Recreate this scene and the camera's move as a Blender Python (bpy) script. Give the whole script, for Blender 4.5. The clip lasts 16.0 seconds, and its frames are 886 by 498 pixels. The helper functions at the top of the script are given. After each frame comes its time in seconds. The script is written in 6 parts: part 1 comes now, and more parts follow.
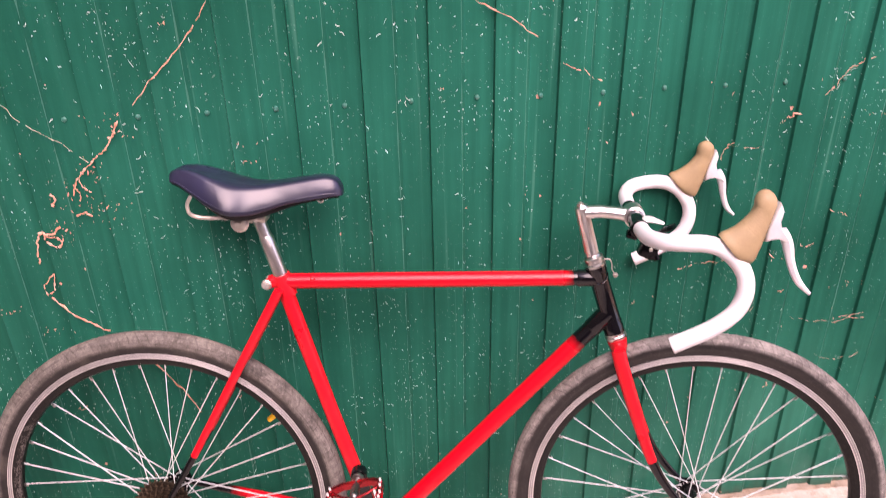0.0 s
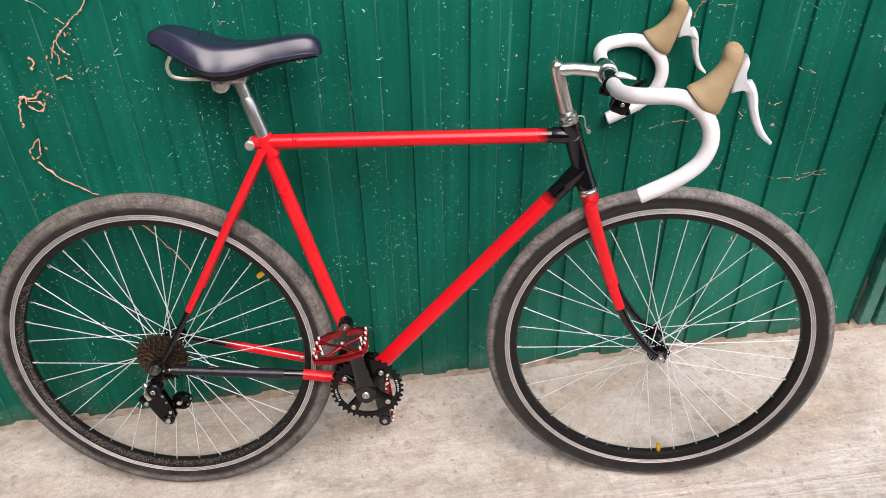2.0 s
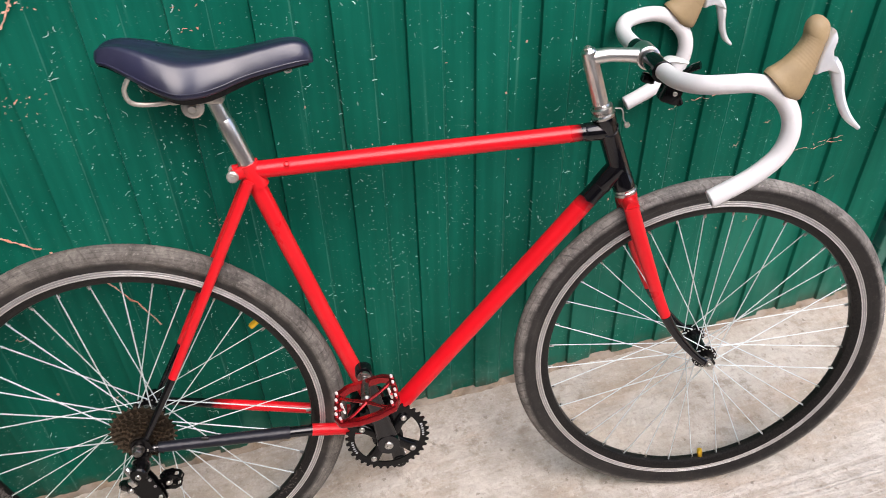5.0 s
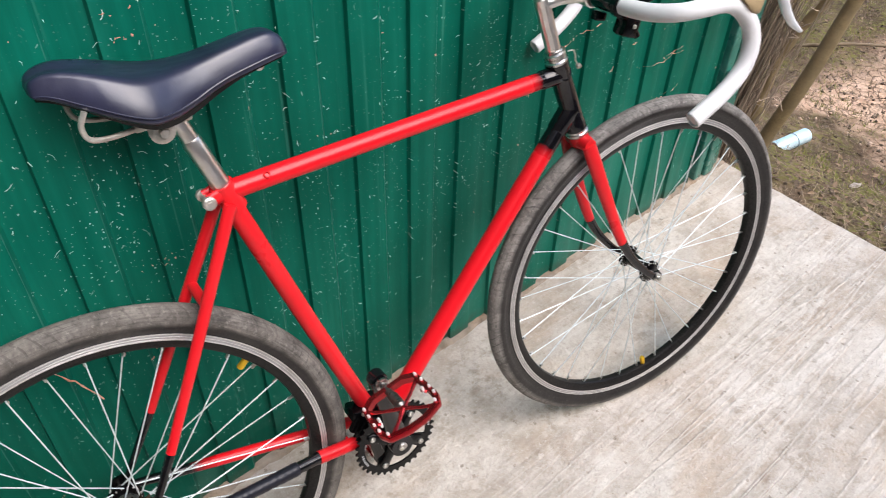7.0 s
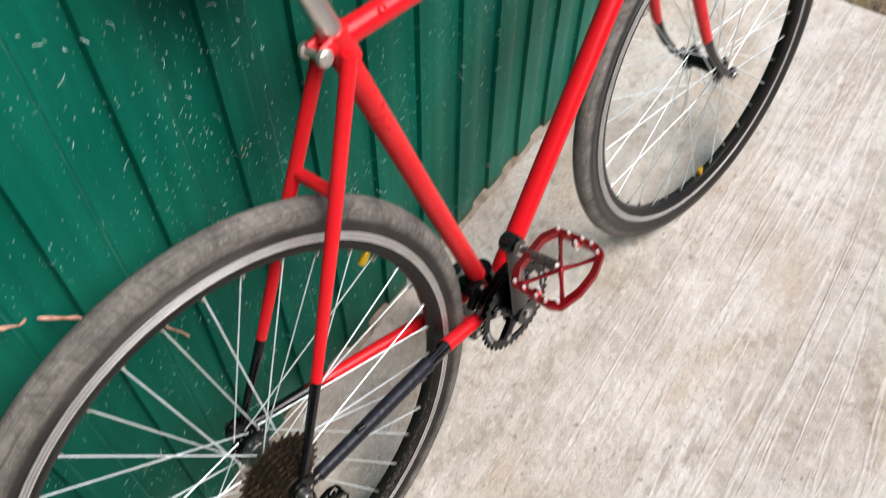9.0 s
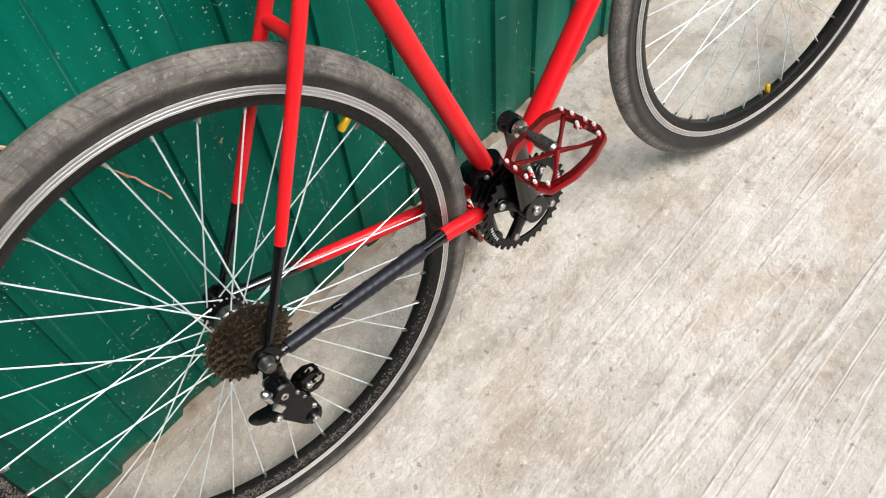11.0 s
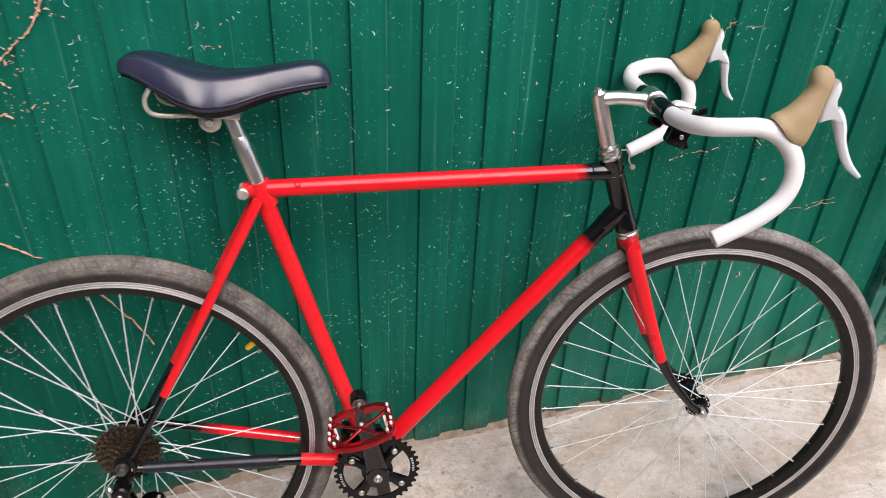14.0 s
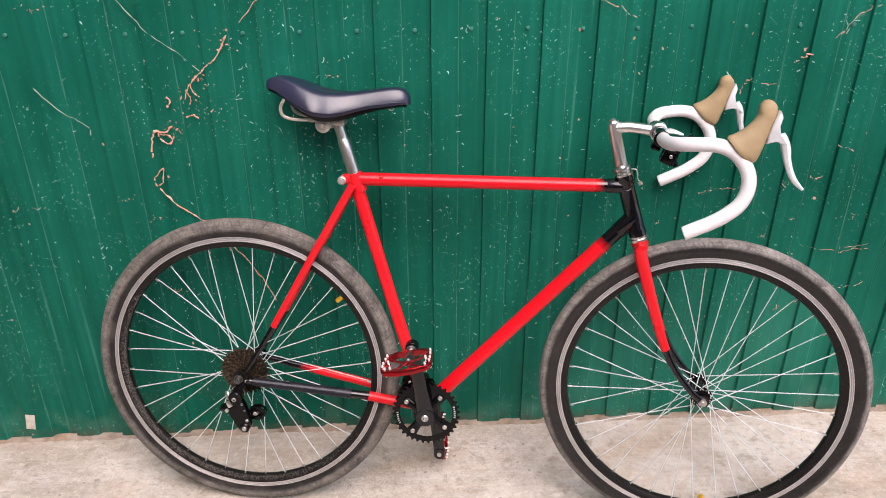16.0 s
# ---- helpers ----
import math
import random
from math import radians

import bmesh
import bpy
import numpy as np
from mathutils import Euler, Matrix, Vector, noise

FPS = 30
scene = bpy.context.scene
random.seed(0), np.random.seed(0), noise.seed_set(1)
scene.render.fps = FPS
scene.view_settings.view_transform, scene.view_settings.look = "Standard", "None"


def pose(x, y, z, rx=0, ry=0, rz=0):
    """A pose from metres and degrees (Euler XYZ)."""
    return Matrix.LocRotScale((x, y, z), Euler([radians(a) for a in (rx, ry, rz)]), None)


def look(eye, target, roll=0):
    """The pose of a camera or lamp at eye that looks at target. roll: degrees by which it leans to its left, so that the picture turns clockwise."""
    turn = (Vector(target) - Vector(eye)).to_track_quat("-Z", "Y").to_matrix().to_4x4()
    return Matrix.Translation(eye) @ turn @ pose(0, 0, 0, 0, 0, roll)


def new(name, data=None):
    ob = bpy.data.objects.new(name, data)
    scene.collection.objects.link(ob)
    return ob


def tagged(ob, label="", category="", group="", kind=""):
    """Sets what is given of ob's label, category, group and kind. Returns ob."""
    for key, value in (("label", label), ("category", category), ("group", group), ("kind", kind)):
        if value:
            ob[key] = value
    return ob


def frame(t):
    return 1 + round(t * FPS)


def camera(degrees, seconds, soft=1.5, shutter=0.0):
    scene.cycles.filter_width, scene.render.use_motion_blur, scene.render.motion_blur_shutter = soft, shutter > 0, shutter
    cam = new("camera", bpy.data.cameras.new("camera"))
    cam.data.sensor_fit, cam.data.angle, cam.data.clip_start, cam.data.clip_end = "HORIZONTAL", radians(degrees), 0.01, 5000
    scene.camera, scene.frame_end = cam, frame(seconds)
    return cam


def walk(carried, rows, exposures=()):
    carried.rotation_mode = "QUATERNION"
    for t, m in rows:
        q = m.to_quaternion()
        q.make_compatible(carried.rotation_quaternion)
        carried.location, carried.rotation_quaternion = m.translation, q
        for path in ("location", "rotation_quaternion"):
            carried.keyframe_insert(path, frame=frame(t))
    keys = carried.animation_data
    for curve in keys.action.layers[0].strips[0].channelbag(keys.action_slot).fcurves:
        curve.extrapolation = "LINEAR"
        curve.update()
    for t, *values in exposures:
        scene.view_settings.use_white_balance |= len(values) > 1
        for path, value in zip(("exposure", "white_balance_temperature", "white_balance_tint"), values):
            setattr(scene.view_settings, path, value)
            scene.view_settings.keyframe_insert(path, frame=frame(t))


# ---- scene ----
cam = camera(58.5, 16.0, 0.9, 0.3)
PATH = [
    (0, (0.014, -1.354, 1.501), (0.209, 0.393, 0.547), -1.1),
    (0.5, (0.013, -1.385, 1.498), (0.224, 0.269, 0.394), -0.8),
    (1, (0.011, -1.411, 1.497), (0.233, 0.187, 0.314), -0.8),
    (1.5, (0.013, -1.419, 1.492), (0.23, 0.161, 0.286), -0.9),
    (2, (0.008, -1.42, 1.496), (0.225, 0.158, 0.287), -1.1),
    (2.5, (0.004, -1.42, 1.492), (0.215, 0.159, 0.284), -1.2),
    (3, (-0.013, -1.414, 1.489), (0.191, 0.166, 0.279), -1.3),
    (3.2, (-0.022, -1.409, 1.488), (0.168, 0.175, 0.282), -1.2),
    (5.3, (-0.157, -1.113, 1.449), (0.36, 0.314, 0.146), -1.8),
    (5.5, (-0.17, -1.09, 1.452), (0.418, 0.299, 0.139), -1.8),
    (6, (-0.263, -1.051, 1.462), (0.562, 0.224, 0.16), -1.2),
    (6.5, (-0.394, -0.996, 1.453), (0.584, 0.139, 0.128), 0.3),
    (7, (-0.47, -0.892, 1.427), (0.528, 0.191, 0.074), 1.8),
    (7.5, (-0.481, -0.744, 1.405), (0.502, 0.321, 0.027), 0.2),
    (8, (-0.466, -0.663, 1.404), (0.6, 0.292, 0.007), -0.7),
    (8.5, (-0.529, -0.607, 1.373), (0.589, 0.177, -0.088), -0.2),
    (9, (-0.599, -0.549, 1.272), (0.405, 0.126, -0.32), 0.6),
    (9.2, (-0.602, -0.54, 1.219), (0.312, 0.129, -0.429), 0.1),
    (9.6, (-0.612, -0.54, 1.163), (0.258, 0.122, -0.505), -1.2),
    (11.3, (-0.492, -0.697, 1.163), (0.253, 0.154, -0.486), -5.8),
    (11.5, (-0.446, -0.684, 1.171), (0.277, 0.149, -0.497), -4.7),
    (12, (-0.319, -0.614, 1.147), (0.407, 0.144, -0.556), -0.1),
    (12.5, (-0.209, -0.611, 1.192), (0.51, 0.256, -0.461), 1.5),
    (13, (-0.127, -0.739, 1.278), (0.455, 0.453, -0.218), 0.7),
    (13.5, (-0.112, -0.927, 1.351), (0.39, 0.512, 0.055), 0.3),
    (14, (-0.186, -1.184, 1.412), (0.316, 0.373, 0.261), 2.4),
    (14.5, (-0.204, -1.346, 1.446), (0.206, 0.324, 0.423), 2.7),
    (15, (-0.141, -1.481, 1.465), (0.109, 0.263, 0.519), 2.1),
    (15.5, (-0.063, -1.593, 1.447), (0.066, 0.169, 0.511), 1.1),
    (16, (-0.033, -1.653, 1.452), (0.059, 0.098, 0.491), -0.1),
]
walk(cam, [(t, look(eye, target, roll)) for t, eye, target, roll in PATH], [(0.0, 1.72, 7400, 47), (0.5, 1.44, 7000, 29), (1.0, 1.28, 6800, 17), (3.0, 1.25, 6750, 17), (5.5, 1.27, 6600, 16), (7.0, 1.34, 6450, 13), (8.5, 1.30, 6450, 15), (9.2, 1.36, 6500, 9), (11.3, 1.46, 6500, 7), (12.5, 1.43, 6550, 9), (13.0, 1.35, 6600, 13), (13.5, 1.14, 6650, 17), (14.0, 1.24, 6700, 17), (15.3, 1.52, 6900, 24), (16.0, 1.38, 6850, 22)])

# ---- light ----
world = bpy.data.worlds.new("sky")
scene.world = world
world.use_nodes = True
wn = world.node_tree
sky = wn.nodes.new("ShaderNodeTexSky")
sky.sky_type, sky.sun_disc = "NISHITA", False
sky.sun_elevation, sky.sun_rotation = radians(56), radians(168)
sky.air_density, sky.dust_density, sky.ozone_density = 1.0, 2.0, 1.0
wn.nodes["Background"].inputs["Strength"].default_value = 0.12
wn.links.new(sky.outputs[0], wn.nodes["Background"].inputs["Color"])
sun = new("sun", bpy.data.lights.new("sun", "SUN"))
sun.data.energy, sun.data.angle, sun.data.color = 1.9, radians(58), (1.0, 0.97, 0.94)
sun.matrix_world = look((0.6, -2.9, 4.4), (0, 0, 0.0))


# ---- materials ----
def material(name, colour, rough=0.5, metal=0.0, coat=0.0, vary=0.12, scale=30.0, bump=0.0, bump_scale=200.0, dust=0.0, dust_colour=(0.35, 0.31, 0.26), dust_scale=9.0, spec=0.5, island=0.0):
    """A principled surface with two scales of tone, fine relief and a film of dust."""
    mat = bpy.data.materials.new(name)
    mat.use_nodes = True
    nt = mat.node_tree
    bsdf = nt.nodes["Principled BSDF"]
    at = nt.nodes.new("ShaderNodeTexCoord")
    def noise_node(sc, det=4.0):
        n = nt.nodes.new("ShaderNodeTexNoise")
        n.inputs["Scale"].default_value, n.inputs["Detail"].default_value = sc, det
        nt.links.new(at.outputs["Object"], n.inputs["Vector"])
        return n
    def mix(fac, a, b):
        m = nt.nodes.new("ShaderNodeMix")
        m.data_type = "RGBA"
        if hasattr(fac, "links"):
            nt.links.new(fac, m.inputs[0])
        else:
            m.inputs[0].default_value = fac
        for slot, value in ((6, a), (7, b)):
            if hasattr(value, "links"):
                nt.links.new(value, m.inputs[slot])
            else:
                m.inputs[slot].default_value = (*value, 1)
        return m.outputs[2]
    def ramp(src, lo, hi):
        r = nt.nodes.new("ShaderNodeMapRange")
        r.inputs["From Min"].default_value, r.inputs["From Max"].default_value = lo, hi
        nt.links.new(src, r.inputs["Value"])
        return r.outputs[0]
    n1, n2 = noise_node(scale), noise_node(scale * 7)
    dark = tuple(c * (1 - vary) for c in colour)
    light = tuple(min(1, c * (1 + vary)) for c in colour)
    col = mix(ramp(n1.outputs["Fac"], 0.3, 0.7), dark, light)
    col = mix(ramp(n2.outputs["Fac"], 0.45, 0.8), col, tuple(c * (1 - 0.6 * vary) for c in colour))
    if island:  # each loose piece has a tone of its own
        ri = nt.nodes.new("ShaderNodeNewGeometry")
        col = mix(ramp(ri.outputs["Random Per Island"], 0.0, 1.0), mix(island, col, (0.03, 0.022, 0.014)), mix(island * 0.4, col, tuple(min(1, c * 2.0) for c in colour)))
    r0 = noise_node(scale * 1.7)
    rr = nt.nodes.new("ShaderNodeMapRange")
    rr.inputs["To Min"].default_value, rr.inputs["To Max"].default_value = max(0.02, rough * 0.8), min(1, rough * 1.25)
    nt.links.new(r0.outputs["Fac"], rr.inputs["Value"])
    if dust:
        d = noise_node(dust_scale, 6.0)
        fac = nt.nodes.new("ShaderNodeMath")
        fac.operation = "MULTIPLY"
        fac.inputs[1].default_value = dust
        nt.links.new(ramp(d.outputs["Fac"], 0.35, 0.68), fac.inputs[0])
        col = mix(fac.outputs[0], col, dust_colour)
    nt.links.new(col, bsdf.inputs["Base Color"])
    nt.links.new(rr.outputs[0], bsdf.inputs["Roughness"])
    bsdf.inputs["Metallic"].default_value = metal
    bsdf.inputs["Coat Weight"].default_value = coat
    bsdf.inputs["Coat Roughness"].default_value = 0.12
    bsdf.inputs["Specular IOR Level"].default_value = spec
    if bump:
        b = nt.nodes.new("ShaderNodeBump")
        b.inputs["Strength"].default_value, b.inputs["Distance"].default_value = bump, 0.001
        nb = noise_node(bump_scale, 3.0)
        nt.links.new(nb.outputs["Fac"], b.inputs["Height"])
        nt.links.new(b.outputs[0], bsdf.inputs["Normal"])
    return mat


class Nodes:
    """Short hands for one material's node tree."""
    def __init__(self, name):
        self.mat = bpy.data.materials.new(name)
        self.mat.use_nodes = True
        self.nt = self.mat.node_tree
        self.bsdf = self.nt.nodes["Principled BSDF"]
        self.at = self.nt.nodes.new("ShaderNodeTexCoord").outputs["Object"]
    def put(self, socket, value):
        if hasattr(value, "links"):
            self.nt.links.new(value, socket)
        elif isinstance(value, tuple) and len(value) == 3 and socket.type == "RGBA":
            socket.default_value = (*value, 1)
        else:
            socket.default_value = value
    def stretched(self, scale, turn=(0, 0, 0)):
        n = self.nt.nodes.new("ShaderNodeMapping")
        n.inputs["Scale"].default_value = scale
        n.inputs["Rotation"].default_value = tuple(radians(a) for a in turn)
        self.put(n.inputs["Vector"], self.at)
        return n.outputs[0]
    def noise(self, scale, detail=4.0, vector=None, rough=0.5, warp=0.0):
        n = self.nt.nodes.new("ShaderNodeTexNoise")
        for key, value in (("Scale", scale), ("Detail", detail), ("Roughness", rough), ("Distortion", warp)):
            n.inputs[key].default_value = value
        self.put(n.inputs["Vector"], vector or self.at)
        return n.outputs["Fac"]
    def voronoi(self, scale, vector=None, feature="F1", random=1.0, flat=False):
        n = self.nt.nodes.new("ShaderNodeTexVoronoi")
        n.feature = feature
        if flat:
            n.voronoi_dimensions = "2D"
        n.inputs["Scale"].default_value, n.inputs["Randomness"].default_value = scale, random
        self.put(n.inputs["Vector"], vector or self.at)
        return n
    def ramp(self, src, lo, hi, a=0.0, b=1.0):
        r = self.nt.nodes.new("ShaderNodeMapRange")
        for key, value in (("From Min", lo), ("From Max", hi), ("To Min", a), ("To Max", b)):
            self.put(r.inputs[key], value)
        self.put(r.inputs["Value"], src)
        return r.outputs[0]
    def math(self, op, a, b=0.0):
        m = self.nt.nodes.new("ShaderNodeMath")
        m.operation = op
        self.put(m.inputs[0], a), self.put(m.inputs[1], b)
        return m.outputs[0]
    def mix(self, fac, a, b):
        m = self.nt.nodes.new("ShaderNodeMix")
        m.data_type = "RGBA"
        self.put(m.inputs[0], fac), self.put(m.inputs[6], a), self.put(m.inputs[7], b)
        return m.outputs[2]
    def bump(self, height, strength, distance, normal=None):
        b = self.nt.nodes.new("ShaderNodeBump")
        b.inputs["Strength"].default_value, b.inputs["Distance"].default_value = strength, distance
        self.put(b.inputs["Height"], height)
        if normal:
            self.put(b.inputs["Normal"], normal)
        return b.outputs[0]
    def done(self, colour, rough, normal=None, metal=0.0, spec=0.5):
        self.put(self.bsdf.inputs["Base Color"], colour)
        self.put(self.bsdf.inputs["Roughness"], rough)
        self.put(self.bsdf.inputs["Metallic"], metal)
        self.put(self.bsdf.inputs["Specular IOR Level"], spec)
        if normal:
            self.put(self.bsdf.inputs["Normal"], normal)
        return self.mat


def face_on(n, turn=0.0, sx=1.0, sz=1.0):
    """Flat coordinates across a wall: x and height, turned and stretched."""
    x, y, z = split_axes(n, n.at)
    c = n.nt.nodes.new("ShaderNodeCombineXYZ")
    n.put(c.inputs[0], x), n.put(c.inputs[1], z)
    m = n.nt.nodes.new("ShaderNodeMapping")
    m.vector_type = "TEXTURE"
    m.inputs["Rotation"].default_value = (0, 0, radians(turn))
    m.inputs["Scale"].default_value = (1 / sx, 1 / sz, 1)
    n.put(m.inputs["Vector"], c.outputs[0])
    return m.outputs[0]


def split_axes(n, vector):
    s = n.nt.nodes.new("ShaderNodeSeparateXYZ")
    n.put(s.inputs[0], vector)
    return s.outputs


def painted_sheet():
    """Green coated steel: flecks of lime and mud, scratches, pale rubbed streaks and grime near the foot."""
    n = Nodes("green_sheet")
    tone = n.mix(n.ramp(n.noise(2.2, 5.0), 0.3, 0.7), (0.0006, 0.073, 0.0455), (0.0030, 0.143, 0.0945))
    streak = n.noise(9.0, 5.0, n.stretched((3.0, 1.0, 0.18)))
    tone = n.mix(n.ramp(streak, 0.56, 0.8, 0.0, 0.3), tone, (0.02, 0.20, 0.14))
    fine = n.noise(60.0, 4.0, n.stretched((1.0, 1.0, 0.03)))
    tone = n.mix(n.ramp(fine, 0.35, 0.65, 0.35, 0.0), tone, (0.0006, 0.052, 0.033))
    def flecks(scale, size, share, turn=0.0, sx=1.0, sz=1.0, ragged=0.42):
        """Spots in a share of the cells of a flat net, of random size and with torn edges."""
        v = n.voronoi(scale, face_on(n, turn, sx, sz), flat=True)
        pick, big, tone = split_axes(n, v.outputs["Color"])
        reach = n.math("MULTIPLY", n.math("GREATER_THAN", pick, 1 - share), n.ramp(n.math("MULTIPLY", big, big), 0.0, 1.0, size * 0.35, size))
        torn = n.ramp(n.noise(scale * 4.0, 2.0), 0.3, 0.7, 1 - ragged, 1 + ragged)
        return n.math("LESS_THAN", n.math("MULTIPLY", v.outputs["Distance"], torn), reach), tone
    a, ta = flecks(92.0, 0.13, 0.14)
    b, tb = flecks(72.0, 0.15, 0.018, 38.0, 1.9, 0.60)
    c, tc = flecks(66.0, 0.15, 0.018, -47.0, 1.9, 0.60)
    e, te = flecks(60.0, 0.13, 0.02, 8.0, 2.0, 0.55)
    f, tf = flecks(70.0, 0.13, 0.018, 82.0, 1.9, 0.60)
    d, td = flecks(210.0, 0.24, 0.11)
    where = n.math("MULTIPLY", n.ramp(n.noise(5.5, 5.0), 0.44, 0.62, 0.05, 1.0), n.ramp(split_axes(n, n.at)[0], 0.3, 1.2, 1.0, 0.55))
    pale = n.math("MAXIMUM", n.math("MAXIMUM", n.math("MULTIPLY", a, n.ramp(ta, 0.0, 1.0, 0.45, 1.0)), n.math("MULTIPLY", b, n.ramp(tb, 0.0, 1.0, 0.45, 1.0))),
                  n.math("MAXIMUM", n.math("MULTIPLY", c, n.ramp(tc, 0.0, 1.0, 0.25, 0.9)), n.math("MULTIPLY", d, n.ramp(td, 0.0, 1.0, 0.2, 0.95))))
    pale = n.math("MAXIMUM", pale, n.math("MAXIMUM", n.math("MULTIPLY", e, n.ramp(te, 0.0, 1.0, 0.3, 0.9)), n.math("MULTIPLY", f, n.ramp(tf, 0.0, 1.0, 0.2, 0.9))))
    pale = n.math("MULTIPLY", n.math("MULTIPLY", pale, where), 0.88)
    drip = n.math("MULTIPLY", n.ramp(n.noise(70.0, 2.0, n.stretched((1.0, 1.0, 0.012))), 0.66, 0.72), n.ramp(n.noise(3.0, 3.0), 0.45, 0.6))
    tone = n.mix(n.math("MULTIPLY", drip, 0.22), tone, (0.10, 0.32, 0.25))
    # thin broken pale line along one edge of each rib
    x = split_axes(n, n.at)[0]
    right = n.math("GREATER_THAN", x, 0.029)
    wide = n.math("ADD", 0.1182, n.math("MULTIPLY", right, -0.0015))
    across = n.math("FLOORED_MODULO", n.math("SUBTRACT", x, 0.029), wide)
    edge = n.math("LESS_THAN", n.math("ABSOLUTE", n.math("SUBTRACT", across, 0.0580)), n.ramp(n.noise(16.0, 4.0), 0.35, 0.65, 0.0, 0.0016))
    tone = n.mix(n.math("MULTIPLY", edge, 0.16), tone, (0.16, 0.40, 0.32))
    col = n.mix(pale, tone, (0.66, 0.84, 0.75))
    rust, tr = flecks(30.0, 0.09, 0.025, 12.0, 1.2, 0.9, 0.6)
    col = n.mix(n.math("MULTIPLY", rust, 0.85), col, (0.60, 0.30, 0.23))
    foot = split_axes(n, n.at)[2]
    splash = n.math("MULTIPLY", n.ramp(foot, 0.20, 0.0), n.ramp(n.noise(11.0, 6.0), 0.48, 0.66))
    col = n.mix(n.math("MULTIPLY", splash, 0.16), col, (0.22, 0.30, 0.25))
    # thin dust plus a brighter lit green, painted in low on the right
    film = n.math("MULTIPLY", n.ramp(x, 0.15, 0.55), n.math("MULTIPLY", n.ramp(foot, 0.55, 0.05), n.ramp(n.noise(3.5, 6.0, n.stretched((1.0, 1.0, 0.5))), 0.40, 0.68)))
    col = n.mix(n.math("MULTIPLY", film, 0.42), col, (0.055, 0.26, 0.185))
    mud = n.math("MULTIPLY", n.ramp(foot, 0.045, 0.005), n.ramp(n.noise(30.0, 5.0), 0.35, 0.6))
    col = n.mix(n.math("MULTIPLY", mud, 0.75), col, (0.085, 0.066, 0.048))
    bump = n.bump(n.noise(7.0, 2.0), 0.25, 0.006)
    bump = n.bump(n.math("ADD", pale, n.noise(260.0, 2.0)), 0.2, 0.0006, bump)
    return n.done(col, n.ramp(n.noise(5.0, 4.0), 0.2, 0.8, 0.32, 0.46), bump, spec=0.06)


def brushed_concrete():
    """Rough trowelled concrete: mottled cream and grey-brown, low broken ridges along the wall, stains, grit and pits."""
    n = Nodes("concrete")
    from_wall = split_axes(n, n.at)[1]
    base = n.mix(n.ramp(n.noise(4.5, 8.0, n.stretched((0.7, 1.0, 1.0)), 0.66, 0.4), 0.38, 0.62), (0.395, 0.345, 0.287), (0.605, 0.558, 0.496))
    base = n.mix(n.ramp(n.noise(21.0, 7.0, n.stretched((0.7, 1.0, 1.0)), 0.70, 0.3), 0.46, 0.66, 0.0, 0.6), base, (0.650, 0.606, 0.542))
    warm = n.noise(5.2, 6.0, n.stretched((0.5, 1.0, 1.0), (0, 0, 20)), 0.66, 0.6)
    base = n.mix(n.ramp(warm, 0.50, 0.66, 0.0, 0.55), base, (0.440, 0.325, 0.225))
    grey = n.noise(6.5, 8.0, n.stretched((0.8, 1.0, 1.0), (0, 0, 50)), 0.70, 0.8)
    base = n.mix(n.math("MULTIPLY", n.ramp(grey, 0.49, 0.60), n.ramp(from_wall, -0.85, -0.30, 0.12, 0.30)), base, (0.315, 0.277, 0.232))
    damp = n.math("MULTIPLY", n.ramp(n.noise(26.0, 7.0, None, 0.72), 0.51, 0.63), n.ramp(n.noise(3.4, 3.0), 0.42, 0.58))
    base = n.mix(n.math("MULTIPLY", damp, 0.6), base, (0.27, 0.21, 0.155))
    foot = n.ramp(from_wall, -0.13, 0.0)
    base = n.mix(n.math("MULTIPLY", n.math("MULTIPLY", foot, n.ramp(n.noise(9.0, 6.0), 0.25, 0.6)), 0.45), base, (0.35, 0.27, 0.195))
    # float marks: broken, unevenly spaced crests; highlight on top and shade alongside painted in
    open_part = n.ramp(from_wall, -0.22, -0.60, 0.2, 1.0)
    sweep = n.noise(19.0, 2.5, n.stretched((0.055, 1.0, 1.0), (0, 0, -5)), 0.55, 0.1)
    wobble = n.math("ADD", sweep, n.math("MULTIPLY", n.math("SUBTRACT", n.noise(34.0, 5.0, None, 0.65), 0.5), 0.05))
    gaps = n.math("MULTIPLY", n.ramp(n.noise(5.0, 5.0, n.stretched((0.4, 1.0, 1.0), (0, 0, -5)), 0.6), 0.35, 0.50), open_part)
    offset = n.math("SUBTRACT", wobble, 0.5)
    crest = n.math("MULTIPLY", n.ramp(n.math("ABSOLUTE", offset), 0.034, 0.002), gaps)
    ridge_shade = n.math("MULTIPLY", n.ramp(n.math("ABSOLUTE", n.math("ADD", offset, 0.034)), 0.034, 0.002), gaps)
    second = n.math("SUBTRACT", wobble, 0.585)
    crest = n.math("MAXIMUM", crest, n.math("MULTIPLY", n.ramp(n.math("ABSOLUTE", second), 0.028, 0.002), n.math("MULTIPLY", gaps, 0.7)))
    base = n.mix(n.math("MULTIPLY", crest, 0.5), base, (0.72, 0.685, 0.63))
    base = n.mix(n.math("MULTIPLY", ridge_shade, 0.33), base, (0.36, 0.305, 0.245))
    crumb = n.noise(70.0, 6.0, None, 0.74)
    base = n.mix(n.ramp(crumb, 0.54, 0.68, 0.0, 0.50), base, (0.30, 0.245, 0.19))
    base = n.mix(n.ramp(crumb, 0.44, 0.32, 0.0, 0.45), base, (0.71, 0.672, 0.615))
    grit = n.noise(210.0, 5.0, None, 0.72)
